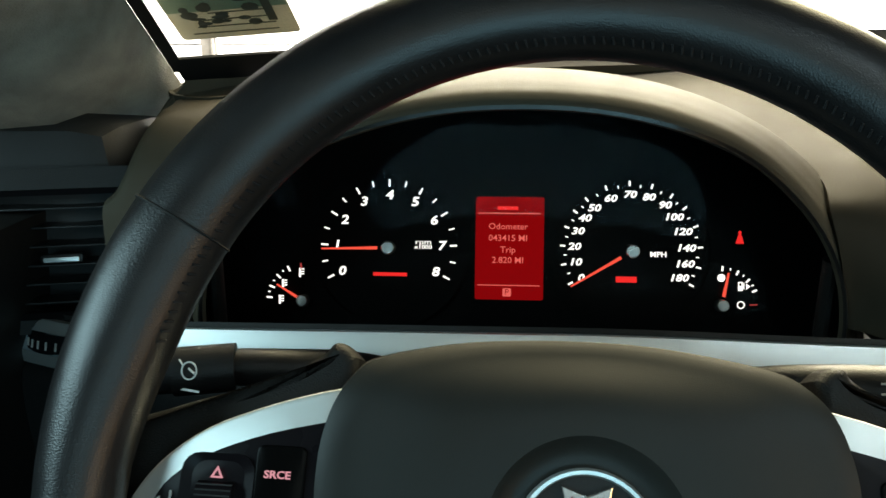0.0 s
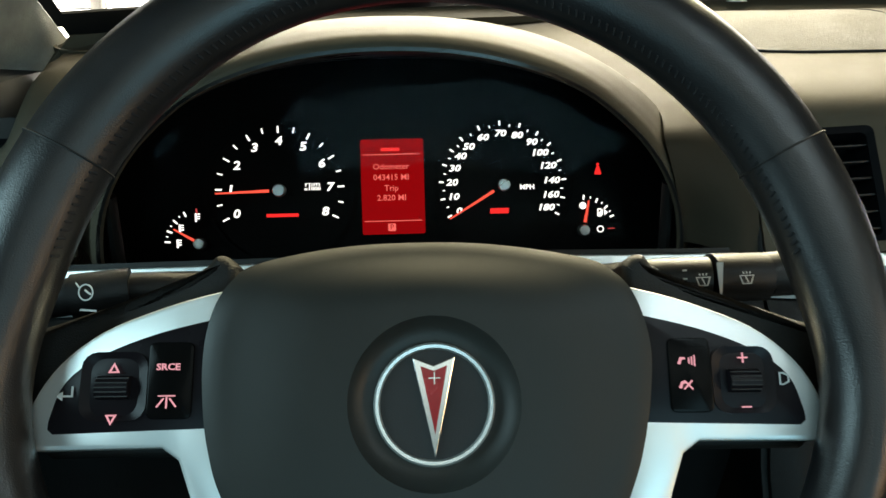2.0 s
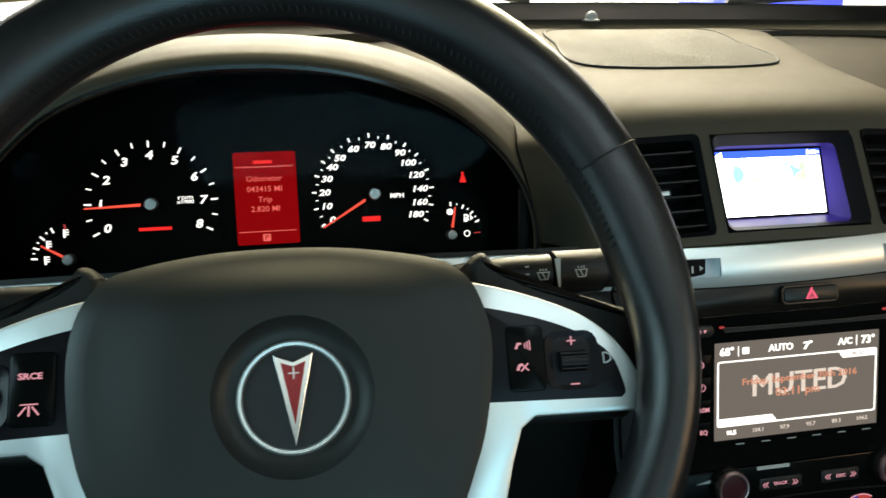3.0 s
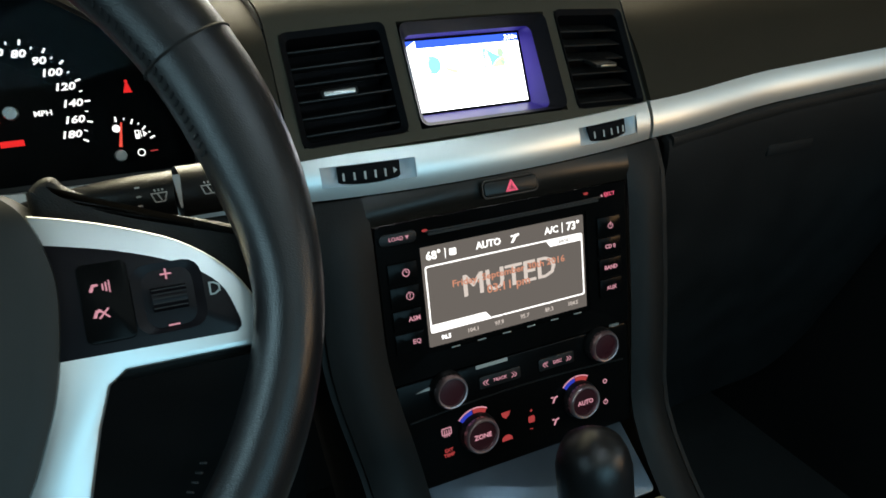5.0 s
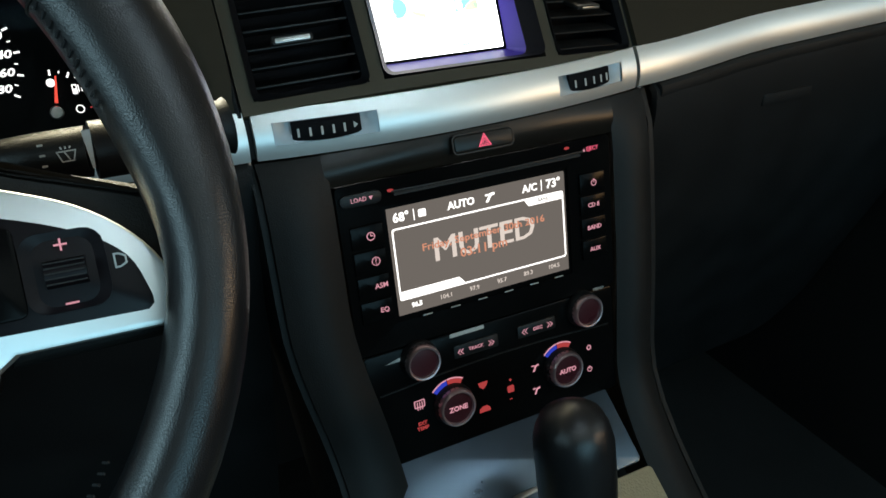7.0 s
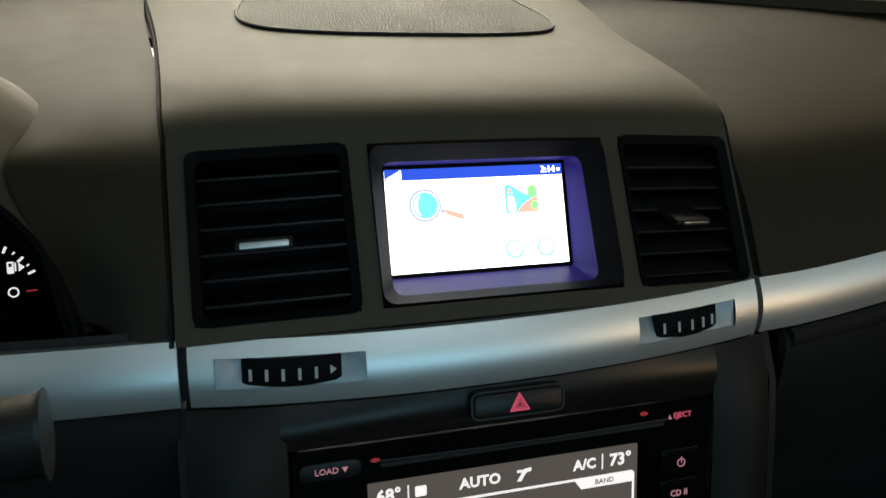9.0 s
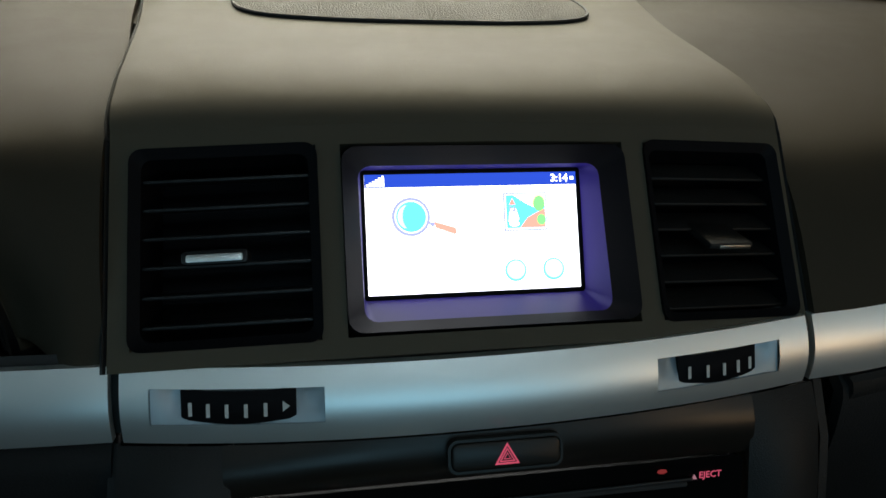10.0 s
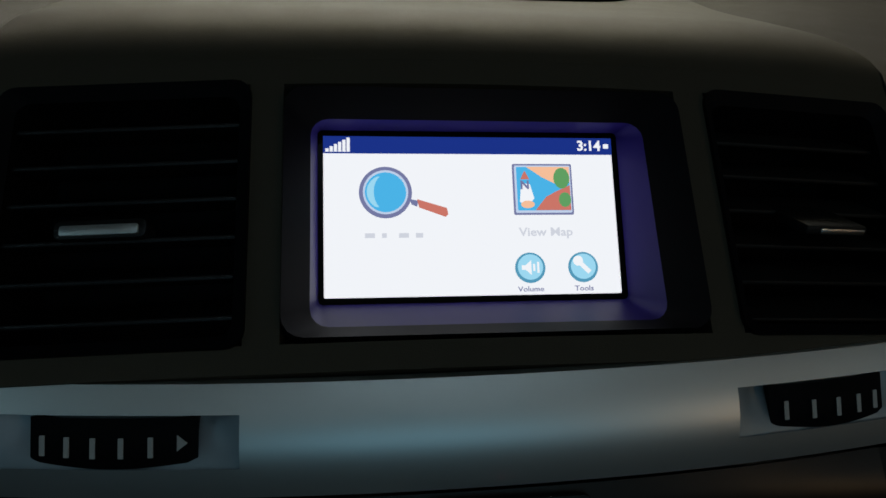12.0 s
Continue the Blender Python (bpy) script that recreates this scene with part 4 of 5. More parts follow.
WB = WM @ Matrix.Translation((0, 0, 0.002))
for s in (-1, 1):
    out = [(0.0905, 0.0425), (0.107, 0.0375), (0.1285, 0.0285), (0.1441, 0.016), (0.1533, 0.001), (0.1568, -0.0165), (0.145, -0.0165), (0.1035, -0.0160), (0.0970, -0.0205), (0.0918, -0.0345), (0.084, -0.062), (0.066, -0.075), (0.062, -0.06), (0.074, -0.0345)]
    inn = [(0.0790, 0.0345), (0.106, 0.0280), (0.1277, 0.0195), (0.1409, 0.0093), (0.1457, -0.0035), (0.1462, -0.0085), (0.1441, -0.0103), (0.0790, -0.0086)]
    spoke = part("spoke", prism([(s * x, y) for x, y in [(0.080, 0.045)] + spline(out[:6], 4, False) + out[6:9] + out[9:]], -0.012, -0.0020, 0.002), SILVER, wheel, "satin silver spoke", m=WM)
    pan = part("button_panel", prism([(s * x, y) for x, y in spline(inn[:6], 4, False) + inn[6:]], -0.008, -0.0015, 0.0008), PANEL, spoke, "black button panel", m=WM)
    wing = spline([(0.0800, 0.0560), (0.0850, 0.0605), (0.0900, 0.0610), (0.0940, 0.0565), (0.1050, 0.0500), (0.1220, 0.0432), (0.1400, 0.0375), (0.1560, 0.0320), (0.1680, 0.0300)], 4, False)
    part("spoke_back", prism([(s * x, y) for x, y in wing + [(0.168, -0.006), (0.150, -0.02), (0.10, -0.02), (0.080, 0.02)]], -0.028, -0.0125, 0.005, 3), DASH_DARK, wheel, "dark rear spoke cover", m=WM)
    pad_b = part("rocker", prism(rr(*sorted((s * 0.0925, s * 0.1095)), -0.0050, 0.0240, 0.0025), -0.004, -0.0022, 0.0006), GLOSS, pan, "black rocker button", m=WB)
    knobx = s * 0.1222
    part("roller_dish", band(rr(knobx - 0.0125, knobx + 0.0125, -0.0055, 0.0205, 0.006), rr(knobx - 0.009, knobx + 0.009, -0.0035, 0.0180, 0.005), -0.0045, -0.0025, zi=-0.0035), PANEL, pan, m=WB)
    rol = part("roller", sweep([(knobx - 0.0062, 0.0070, -0.004), (knobx + 0.0062, 0.0070, -0.004)], oval(0.0046, 0.0046, 14)), PANEL, pan, "ribbed thumb roller", m=WB)
    for k in range(5):
        bar("rib", knobx - 0.006, knobx + 0.006, 0.0034 + k * 0.0017, 0.0039 + k * 0.0017, -0.0006 + 0.0012 * math.sin(math.pi * k / 4), SHROUD, rol, WB)
    if s < 0:
        for yy, up in ((0.0142, 1), (-0.0048, -1)):
            part("arrow_mark", band([(knobx - 0.0022, yy - 0.0017 * up), (knobx + 0.0022, yy - 0.0017 * up), (knobx, yy + 0.0022 * up)], [(knobx - 0.0011, yy - 0.0011 * up), (knobx + 0.0011, yy - 0.0011 * up), (knobx, yy + 0.0010 * up)], -0.0022, -0.0019), LIT_PINK, pan, m=WB, smooth=False)
        writing("button_word", "SRCE", 0.0024, -0.1018, 0.0145, -0.0020, LIT_PINK, pad_b, WB, 0, 0.00008, wide=1.15)
        bar("cut_mark", -0.1050, -0.0985, 0.0034, 0.0039, -0.0020, LIT_PINK, pad_b, WB)
        for dx in (-0.0024, 0, 0.0024):
            bar("cut_mark", -0.10205 + dx, -0.10145 + dx, -0.0010, 0.0032, -0.0019, LIT_PINK, pad_b, WB, turn=dx * 16000)
        bar("enter_mark", -0.1420, -0.1372, 0.0036, 0.0043, -0.0030, INK_GREY, pan, WB)
        bar("enter_mark", -0.1379, -0.1372, 0.0043, 0.0076, -0.0030, INK_GREY, pan, WB)
        shape("enter_mark", [(-0.1410, 0.0022), (-0.1410, 0.0057), (-0.1436, 0.0040)], -0.0030, INK_GREY, pan, WB)
    else:
        bar("plus_mark", knobx - 0.0020, knobx + 0.0020, 0.0157, 0.0163, -0.0022, LIT_PINK, pan, WB)
        bar("plus_mark", knobx - 0.0003, knobx + 0.0003, 0.0140, 0.0180, -0.0021, LIT_PINK, pan, WB)
        bar("minus_mark", knobx - 0.0020, knobx + 0.0020, -0.0034, -0.0028, -0.0022, LIT_PINK, pan, WB)
        part("mute_mark", band([(0.1366, 0.0052), (0.1366, 0.0102), (0.1384, 0.0102), (0.1406, 0.0090), (0.1406, 0.0064), (0.1384, 0.0052)], [(0.1372, 0.0058), (0.1372, 0.0096), (0.1383, 0.0096), (0.1400, 0.0086), (0.1400, 0.0068), (0.1383, 0.0058)], -0.0030, -0.0027), INK_GREY, pan, m=WB, smooth=False)
        for yy in (0.0150, 0.0056):
            shape("phone_mark", [(x_ + 0.0988, y_ + yy) for x_, y_ in ((-0.0030, -0.0012), (-0.0018, 0.0014), (0.0002, 0.0014), (0.0002, 0.0006), (-0.0012, 0.0004), (-0.0018, -0.0014))], -0.0020, LIT_PINK, pad_b, WB)
            if yy > 0.01:
                for k in range(3):
                    bar("voice_mark", 0.1003 + 0.0011 * k, 0.1008 + 0.0011 * k, yy - 0.0012 - 0.0005 * k, yy + 0.0012 + 0.0005 * k, -0.0020, LIT_PINK, pad_b, WB)
            else:
                bar("cross_mark", 0.0972, 0.1020, yy - 0.0003, yy + 0.0003, -0.0019, LIT_PINK, pad_b, WB, turn=45)
                bar("cross_mark", 0.0972, 0.1020, yy - 0.0003, yy + 0.0003, -0.0016, LIT_PINK, pad_b, WB, turn=-45)

column = thing("steering_column", (0.085, 0.36, 0.92), "dark plastic steering column cover behind the wheel", "steering column")
part("cowl", sweep([WM @ Vector((0, -0.01, -0.05 - 0.03 * k)) for k in range(8)], oval(0.066, 0.055, 24), up=(0, 0, 1)), BLACK, column)
part("boss", sweep([WM @ Vector((0, 0, -0.02 - 0.02 * k)) for k in range(3)], oval(0.05, 0.05, 24)), BLACK, wheel)


def stalk(side):
    ob = thing("control_stalk", (0.085 + side * 0.1, 0.30, 1.005), "black cruise and indicator stalk with white symbols" if side < 0 else "black wiper stalk with white symbols", "stalk", "column stalks")
    if side < 0:
        pts, rad = [(0.03, 0.342, 0.981), (-0.005, 0.333, 0.993), (-0.035, 0.322, 0.9995), (-0.054, 0.318, 1.0015)], (0.0095, 0.0095, 0.009, 0.0085)
        ends = [(-0.054, 0.318, 1.0015, 0.0108, 0.0098), (-0.0785, 0.312, 1.0015, 0.0108, 0.0098), (-0.080, 0.3115, 1.0015, 0.0092, 0.0088), (-0.0895, 0.310, 1.001, 0.0092, 0.0088), (-0.0915, 0.3095, 1.001, 0.006, 0.006)]
    else:
        pts, rad = [(0.14, 0.340, 0.985), (0.175, 0.330, 0.9935), (0.20, 0.321, 0.9975), (0.222, 0.318, 0.998)], (0.0075, 0.0088, 0.0105, 0.0115)
        ends = [(0.2235, 0.318, 0.998, 0.012, 0.0115), (0.251, 0.320, 0.997, 0.012, 0.0115), (0.2525, 0.320, 0.998, 0.0110, 0.0105), (0.2765, 0.322, 0.998, 0.0118, 0.0114), (0.2785, 0.3222, 0.998, 0.0130, 0.0126)]
    path = spline(pts, 6, False)
    part("arm", sweep(path, lambda f: oval(along([(k / 3, r) for k, r in enumerate(rad)], f), along([(k / 3, r) for k, r in enumerate(rad)], f) * 0.9, 18)), BLACK, ob)
    secs = ends
    part("collar", sweep([e[:3] for e in secs[:2]], lambda f: oval(secs[0][3] * 1.03, secs[0][4] * 1.03, 18)), BLACK, ob, "ribbed switch collar")
    part("end_cap", sweep([e[:3] for e in secs[1:]], lambda f: oval(along([(0, secs[2][3]), (0.66, secs[3][3]), (1, secs[4][3])], f), along([(0, secs[2][4]), (0.66, secs[3][4]), (1, secs[4][4])], f), 18)), BLACK, ob)
    return ob


ls = stalk(-1)
LM = frame_at((-0.068, 0.3032, 1.0068), 22, 0, -14)
hoop("speed_symbol", 0, 0, 0.0038, 0.0006, 0.0002, INK_GREY, ls, LM)
bar("speed_symbol_hand", -0.0007, 0.0029, -0.0003, 0.0005, 0.0003, INK_GREY, ls, LM, turn=-30)
bar("speed_symbol_arrow", -0.0058, -0.0028, 0.0026, 0.0032, 0.0002, INK_GREY, ls, LM, turn=-45)
bar("white_line", -0.007, 0.0045, -0.0086, -0.0077, -0.0020, INK_GREY, ls, LM)
writing("stalk_word", "RES", 0.0024, 0.0245, -0.0070, -0.0004, INK_GREY, ls, LM)
shape("stalk_arrow", [(0.0180, -0.0080), (0.0204, -0.0080), (0.0192, -0.0058)], -0.0008, INK_GREY, ls, LM)
rs = stalk(1)
RM_ = frame_at((0.2255, 0.3060, 1.0028), 22, 0, 2)
for dx in (-0.0112, 0.0100):
    part("wiper_symbol", band([(dx - 0.0036, 0.001), (dx + 0.0036, 0.001), (dx + 0.0022, -0.0033), (dx - 0.0022, -0.0033)], [(dx - 0.0030, 0.0005), (dx + 0.0030, 0.0005), (dx + 0.0018, -0.0028), (dx - 0.0018, -0.0028)], 0.0012, 0.0016), INK_GREY, rs, m=RM_, smooth=False)
    for k in (-1, 0, 1):
        bar("spray_mark", dx + 0.0016 * k - 0.0003, dx + 0.0016 * k + 0.0003, 0.0016, 0.0026, 0.0012, INK_GREY, rs, RM_, turn=-20 * k)
    bar("wiper_symbol_hand", dx - 0.00025, dx + 0.00025, -0.0028, 0.001, 0.0012, INK_GREY, rs, RM_, turn=25)
shape("level_mark", [(-0.0035, -0.0075), (-0.0025, -0.0075), (-0.0012, 0.0075), (-0.0045, 0.0075)], 0.0014, INK_GREY, rs, RM_)
for k in range(3):
    bar("speed_mark", -0.0205, -0.0185, -0.004 + 0.004 * k, -0.0032 + 0.004 * k, 0.0, INK_GREY, rs, RM_)

# ---- vents ----


def vent(x0, x1, v0, v1, m, bulged, label, tab_x, tab_v, tilt, silver_tab=True, n_slat=6):
    ob = thing("air_vent", m @ Vector(((x0 + x1) / 2, v0, 0)), label, "air vent", "dashboard vents")
    b = face_bulge((x0 + x1) / 2) if bulged else 0.0
    yaw = math.atan(-2 * 0.011 * ((x0 + x1) / 2) / 0.144 ** 2) if bulged else 0.0
    vm = m @ Matrix.Translation(((x0 + x1) / 2, (v0 + v1) / 2, b)) @ Matrix.Rotation(yaw, 4, "Y").inverted()
    hw, hh = (x1 - x0) / 2, (v1 - v0) / 2
    part("frame", band(rr(-hw - 0.001, hw + 0.001, -hh - 0.001, hh + 0.001, 0.005), rr(-hw + 0.0028, hw - 0.0028, -hh + 0.0028, hh - 0.0028, 0.004), -0.03, 0.0010, zi=-0.002), BEZEL, ob, m=vm)
    part("duct", box(-hw, hw, -hh, hh, -0.034, -0.030), BEZEL, ob, m=vm)
    for i in range(n_slat):
        y = -hh + 0.0028 + (i + 0.6) * (2 * hh - 0.0056) / (n_slat + 0.2)
        sm = vm @ Matrix.Translation((0, y, -0.011)) @ Matrix.Rotation(radians(tilt), 4, "X")
        part("slat", box(-hw + 0.003, hw - 0.003, -0.0007, 0.0007, -0.008, 0.008, 0.0005), BLACK if silver_tab else DASH_DARK, ob, m=sm)
    tx, ty = tab_x - (x0 + x1) / 2, tab_v - (v0 + v1) / 2
    if silver_tab:
        part("tab", prism(rr(tx - 0.0125, tx + 0.0125, ty - 0.0028, ty + 0.0028, 0.002), -0.008, -0.0008, 0.0008), BLACK, ob, m=vm)
        part("tab_insert", prism(rr(tx - 0.0105, tx + 0.0105, ty - 0.0020, ty + 0.0010, 0.0008), -0.0008, 0.0001, 0.0003), SILVER, ob, "bright metal tab", m=vm)
    else:
        tm = vm @ Matrix.Translation((tx, ty, -0.002)) @ Matrix.Rotation(radians(38), 4, "X")
        part("tab", box(-0.0105, 0.0105, -0.0016, 0.0016, -0.010, 0.011, 0.001), DASH_DARK, ob, "dark grey tab", m=tm)
        part("tab_insert", box(-0.006, 0.009, -0.0010, 0.0006, 0.0108, 0.0116, 0.0002), BRUSHED, ob, "bright metal edge", m=tm)
    return ob


vent(-0.1343, -0.0652, -0.0383, 0.0373, FM, True, "black slatted air vent with bright tab beside the screen", -0.1039, -0.0048, 12)
vent(0.0727, 0.1383, -0.0383, 0.0373, FM, True, "black slatted air vent with tilted dark tab", 0.104, -0.003, 40, False)
LV = frame_at((-0.222, 0.452, 1.002), 12, 0, 12)
vent(-0.048, 0.052, -0.036, 0.042, LV, False, "black slatted air vent at the driver's corner", 0.012, 0.0, 10)
part("corner_fascia", band(rr(-0.075, 0.065, -0.046, 0.056, 0.012), rr(-0.0485, 0.0525, -0.0365, 0.0425, 0.005), -0.01, 0.0), DASH_DARK, dash, "dark fascia round the corner vent", m=LV)

# thumb wheels in the silver strip
for x0, x1, arrow in WHEELS:
    xm = (x0 + x1) / 2
    tw = thing("vent_thumbwheel", strip_pt(xm, 0.5), "black ribbed vent thumbwheel in the silver strip", "thumbwheel", "thumbwheels")
    slope = (strip_pt(x1, 0.5) - strip_pt(x0, 0.5))
    TM = frame_at(strip_pt(xm, 0.465), 16, -math.degrees(math.atan2(slope.z, slope.x)), math.degrees(math.atan2(slope.y, slope.x)))
    hw = (x1 - x0) / 2
    def dish(u, v):
        x = mix(-hw - 0.0108, hw + 0.0108, u)
        ends = soft(0.0, 0.009, hw + 0.0108 - abs(x))
        return (x, mix(-0.0070, 0.0070, v), -0.0019 - 0.0040 * ends * soft(0.0, 0.9, v))
    # recess shade comes from the darker silver as well as the depth
    part("recess", sheet(dish, 30, 8, 0.0008), SILVER_SHADED, tw, "silver recess", m=TM)
    drum = part("drum", sheet(lambda u, v: (mix(-hw, hw, u), mix(-0.0046 - 0.0016 * math.sin(math.pi * u), 0.0064, v), -0.0026 + 0.0040 * math.sin(math.pi * u) * (1 - 0.5 * (2 * v - 1) ** 2)), 14, 6, 0.003), BEZEL, tw, m=TM)
    for k in range(5):
        f = (k + 0.55) / (6.1 if arrow else 5.1)
        bx = mix(-hw, hw, f)
        bar("white_mark", bx - 0.0007, bx + 0.0006, -0.0030, 0.0020, -0.0023 + 0.0040 * math.sin(math.pi * f), INK_GREY, drum, TM)
    if arrow:
        shape("arrow_mark", [(hw - 0.0048, -0.0018), (hw - 0.0048, 0.0022), (hw - 0.0022, 0.0002)], -0.0012, INK_GREY, drum, TM)

# ---- navigation screen ----
NO = Vector((0.4485, 0.4585, 1.0035))
NM = frame_at(NO, 25.6)
nav = thing("navigation_screen", NO, "lit navigation screen deep set in a dark bezel", "screen")
outer = rr(-0.0552, 0.0625, -0.0373, 0.0358, 0.006)
inner = rr(-0.0482, 0.0482, -0.0278, 0.0268, 0.0015)
bm = bmesh.new()
ro = [bm.verts.new(face_pt(x, v, 0.0018)) for x, v in outer]
rm = [bm.verts.new(face_pt(x * 0.875, v * 0.868, -0.0095)) for x, v in outer]
ri = [bm.verts.new(NM @ Vector((x, v, 0.0))) for x, v in inner]
rb = [bm.verts.new(face_pt(x * 1.01, v * 1.01, -0.006)) for x, v in outer]
for i in range(len(outer)):
    j = (i + 1) % len(outer)
    bm.faces.new((rm[i], rm[j], ri[j], ri[i]))
for v in rb + ro:
    bm.verts.remove(v)
# the violet is the display's glow, painted onto dark walls
part("funnel", bm, FUNNEL_GLOW, nav, "dark funnel round the display, tinted violet for its glow")
bm = bmesh.new()
ro, rm, rb = ([bm.verts.new(face_pt(x * k, v * (k - q), n)) for x, v in outer] for k, q, n in ((1.0, 0.0, 0.0018), (0.875, 0.007, -0.0093), (1.01, 0.0, -0.006)))
for a, b in ((rb, ro), (ro, rm)):
    for i in range(len(outer)):
        j = (i + 1) % len(outer)
        bm.faces.new((a[i], a[j], b[j], b[i]))
part("bezel", bm, BEZEL, nav, "dark outer bezel")
part("panel", prism(rr(-0.049, 0.049, -0.035, 0.0278, 0.001), -0.004, -0.0005), GLOSS, nav, m=NM, smooth=False)
scr = part("display", prism(rr(-0.0465, 0.0462, -0.0258, 0.0248, 0.0005), -0.0004, 0.0), NAV_WHITE, nav, "bright white display", m=NM, smooth=False)
bar("title_bar", -0.0465, 0.0462, 0.0193, 0.0248, 0.0002, NAV_BLUE, scr, NM)
for k in range(6):
    bar("signal_mark", -0.0458 + 0.0013 * k, -0.0448 + 0.0013 * k, 0.0197, 0.0207 + 0.0007 * k, 0.0006, NAV_WHITE, scr, NM)
writing("clock", "3:14", 0.0032, 0.0385, 0.0220, 0.0007, NAV_WHITE, scr, NM, 0, 0.0001)
bar("clock_bar", 0.0434, 0.0450, 0.0213, 0.0227, 0.0006, NAV_WHITE, scr, NM)
NI = NM @ Matrix.Translation((0, -0.0018, 0))
hoop("magnifier_rim", -0.0275, 0.0085, 0.0082, 0.0017, 0.0004, NAV_RIM, scr, NI)
hoop("magnifier_shine", -0.0275, 0.0085, 0.0070, 0.0006, 0.0008, NAV_PALE, scr, NI)
shape("magnifier_glass", disc(-0.0275, 0.0085, 0.0064, 28), 0.0004, NAV_CYAN, scr, NI)
shape("glass_shine", [(-0.0275 + a * math.cos(t) * 0.0054 - 0.0004, 0.0085 + math.sin(t) * 0.0054) for a, t in [(1, 2.0 + 0.2 * k) for k in range(12)] + [(0.6, 4.2 - 0.2 * k) for k in range(12)]], 0.0008, NAV_SHINE, scr, NI)
shape("magnifier_neck", [(-0.0202, 0.0064), (-0.0194, 0.0046), (-0.0178, 0.0040), (-0.0174, 0.0058)], 0.0004, NAV_RIM, scr, NI)
shape("magnifier_handle", [(-0.0178, 0.0062), (-0.0172, 0.0036), (-0.0090, 0.0006), (-0.0082, 0.0014), (-0.0086, 0.0034)], 0.0008, NAV_RED, scr, NI)
shape("map_frame", rr(0.0128, 0.0322, 0.0012, 0.0178, 0.0005), 0.0004, NAV_RIM, scr, NI)
shape("map_mount", rr(0.0134, 0.0316, 0.0018, 0.0172, 0.0004), 0.0007, NAV_PALE, scr, NI)
shape("map_sea", rr(0.0140, 0.0311, 0.0025, 0.0166, 0.0003), 0.0010, NAV_CYAN, scr, NI)
shape("map_land", [(0.0172, 0.0166), (0.0311, 0.0166), (0.0311, 0.0118), (0.0262, 0.0112), (0.0222, 0.0132), (0.0196, 0.0150)], 0.0013, NAV_ORANGE, scr, NI)
shape("map_shore", [(0.0311, 0.0106), (0.0311, 0.0025), (0.0196, 0.0025), (0.0232, 0.0068), (0.0266, 0.0086)], 0.0013, NAV_RED, scr, NI)
shape("map_wood", disc(0.0284, 0.0128, 0.0026, 14, 0.0034), 0.0016, NAV_GREEN, scr, NI)
shape("map_wood", disc(0.0292, 0.0058, 0.0020, 12, 0.0024), 0.0016, NAV_GREEN, scr, NI)
shape("compass_body", [(0.0146, 0.0052), (0.0170, 0.0034), (0.0192, 0.0062), (0.0180, 0.0108), (0.0152, 0.0112)], 0.0016, NAV_WHITE, scr, NI)
writing("compass_letter", "N", 0.0026, 0.0163, 0.0104, 0.0020, NAV_RIM, scr, NI, 0, 0.0001)
shape("compass_point", [(0.0150, 0.0124), (0.0178, 0.0124), (0.0164, 0.0152)], 0.0018, NAV_RED, scr, NI)
shape("map_sand", disc(0.0170, 0.0042, 0.0022, 12, 0.0012), 0.0019, NAV_ORANGE, scr, NI)
writing("icon_word", "View Map", 0.0026, 0.0228, -0.0044, 0.0004, NAV_GREY, scr, NI, 0, 0.00005, wide=1.15)
for k, w in enumerate((0.0030, 0.0014, 0.0030, 0.0022)):
    bar("icon_word_bar", -0.0340 + 0.0052 * k, -0.0340 + 0.0052 * k + w, -0.0058, -0.0044, 0.0004, NAV_GREY, scr, NI)
for bx, word in ((0.0170, "Volume"), (0.0340, "Tools")):
    shape("round_icon_rim", disc(bx, -0.0157, 0.0048, 24), 0.0004, NAV_ICON, scr, NI)
    shape("round_icon", disc(bx, -0.0155, 0.0040, 24), 0.0007, NAV_SHINE, scr, NI)
    writing("icon_caption", word, 0.0016, bx, -0.0224, 0.0004, NAV_RIM, scr, NI, wide=1.15)
shape("speaker_symbol", [(0.0142, -0.0164), (0.0142, -0.0150), (0.0154, -0.0150), (0.0172, -0.0134), (0.0172, -0.0180), (0.0154, -0.0164)], 0.0010, NAV_WHITE, scr, NI)
for k in range(2):
    bar("speaker_wave", 0.0178 + 0.0013 * k, 0.0184 + 0.0013 * k, -0.0168 - 0.0006 * k, -0.0146 + 0.0006 * k, 0.0010, NAV_WHITE, scr, NI)
bar("spanner_symbol", 0.0318, 0.0366, -0.0164, -0.0150, 0.0010, NAV_WHITE, scr, NI, turn=-45)
shape("spanner_head", disc(0.0322, -0.0138, 0.0016, 12), 0.0013, NAV_WHITE, scr, NI)

# ---- radio ----
RO = Vector((0.449, 0.389, 0.8645))
RR = frame_at(RO, 13)
stack = thing("centre_stack", (0.449, 0.38, 0.6), "dark plastic centre stack surround below the silver strip", "centre stack")
part("brow", sheet(lambda u, v: (lambda x: tuple(Vector((x, strip_pt(x, 1.05).y + 0.001, strip_pt(x, 1.05).z)).lerp(RR @ Vector((x - 0.449, 0.0582, 0.001)), v) + Vector((0, -0.0034 * math.sin(math.pi * v), 0))))(mix(0.344, 0.560, u)), 20, 6, -0.006), BROW, stack, "dark brow over the radio")


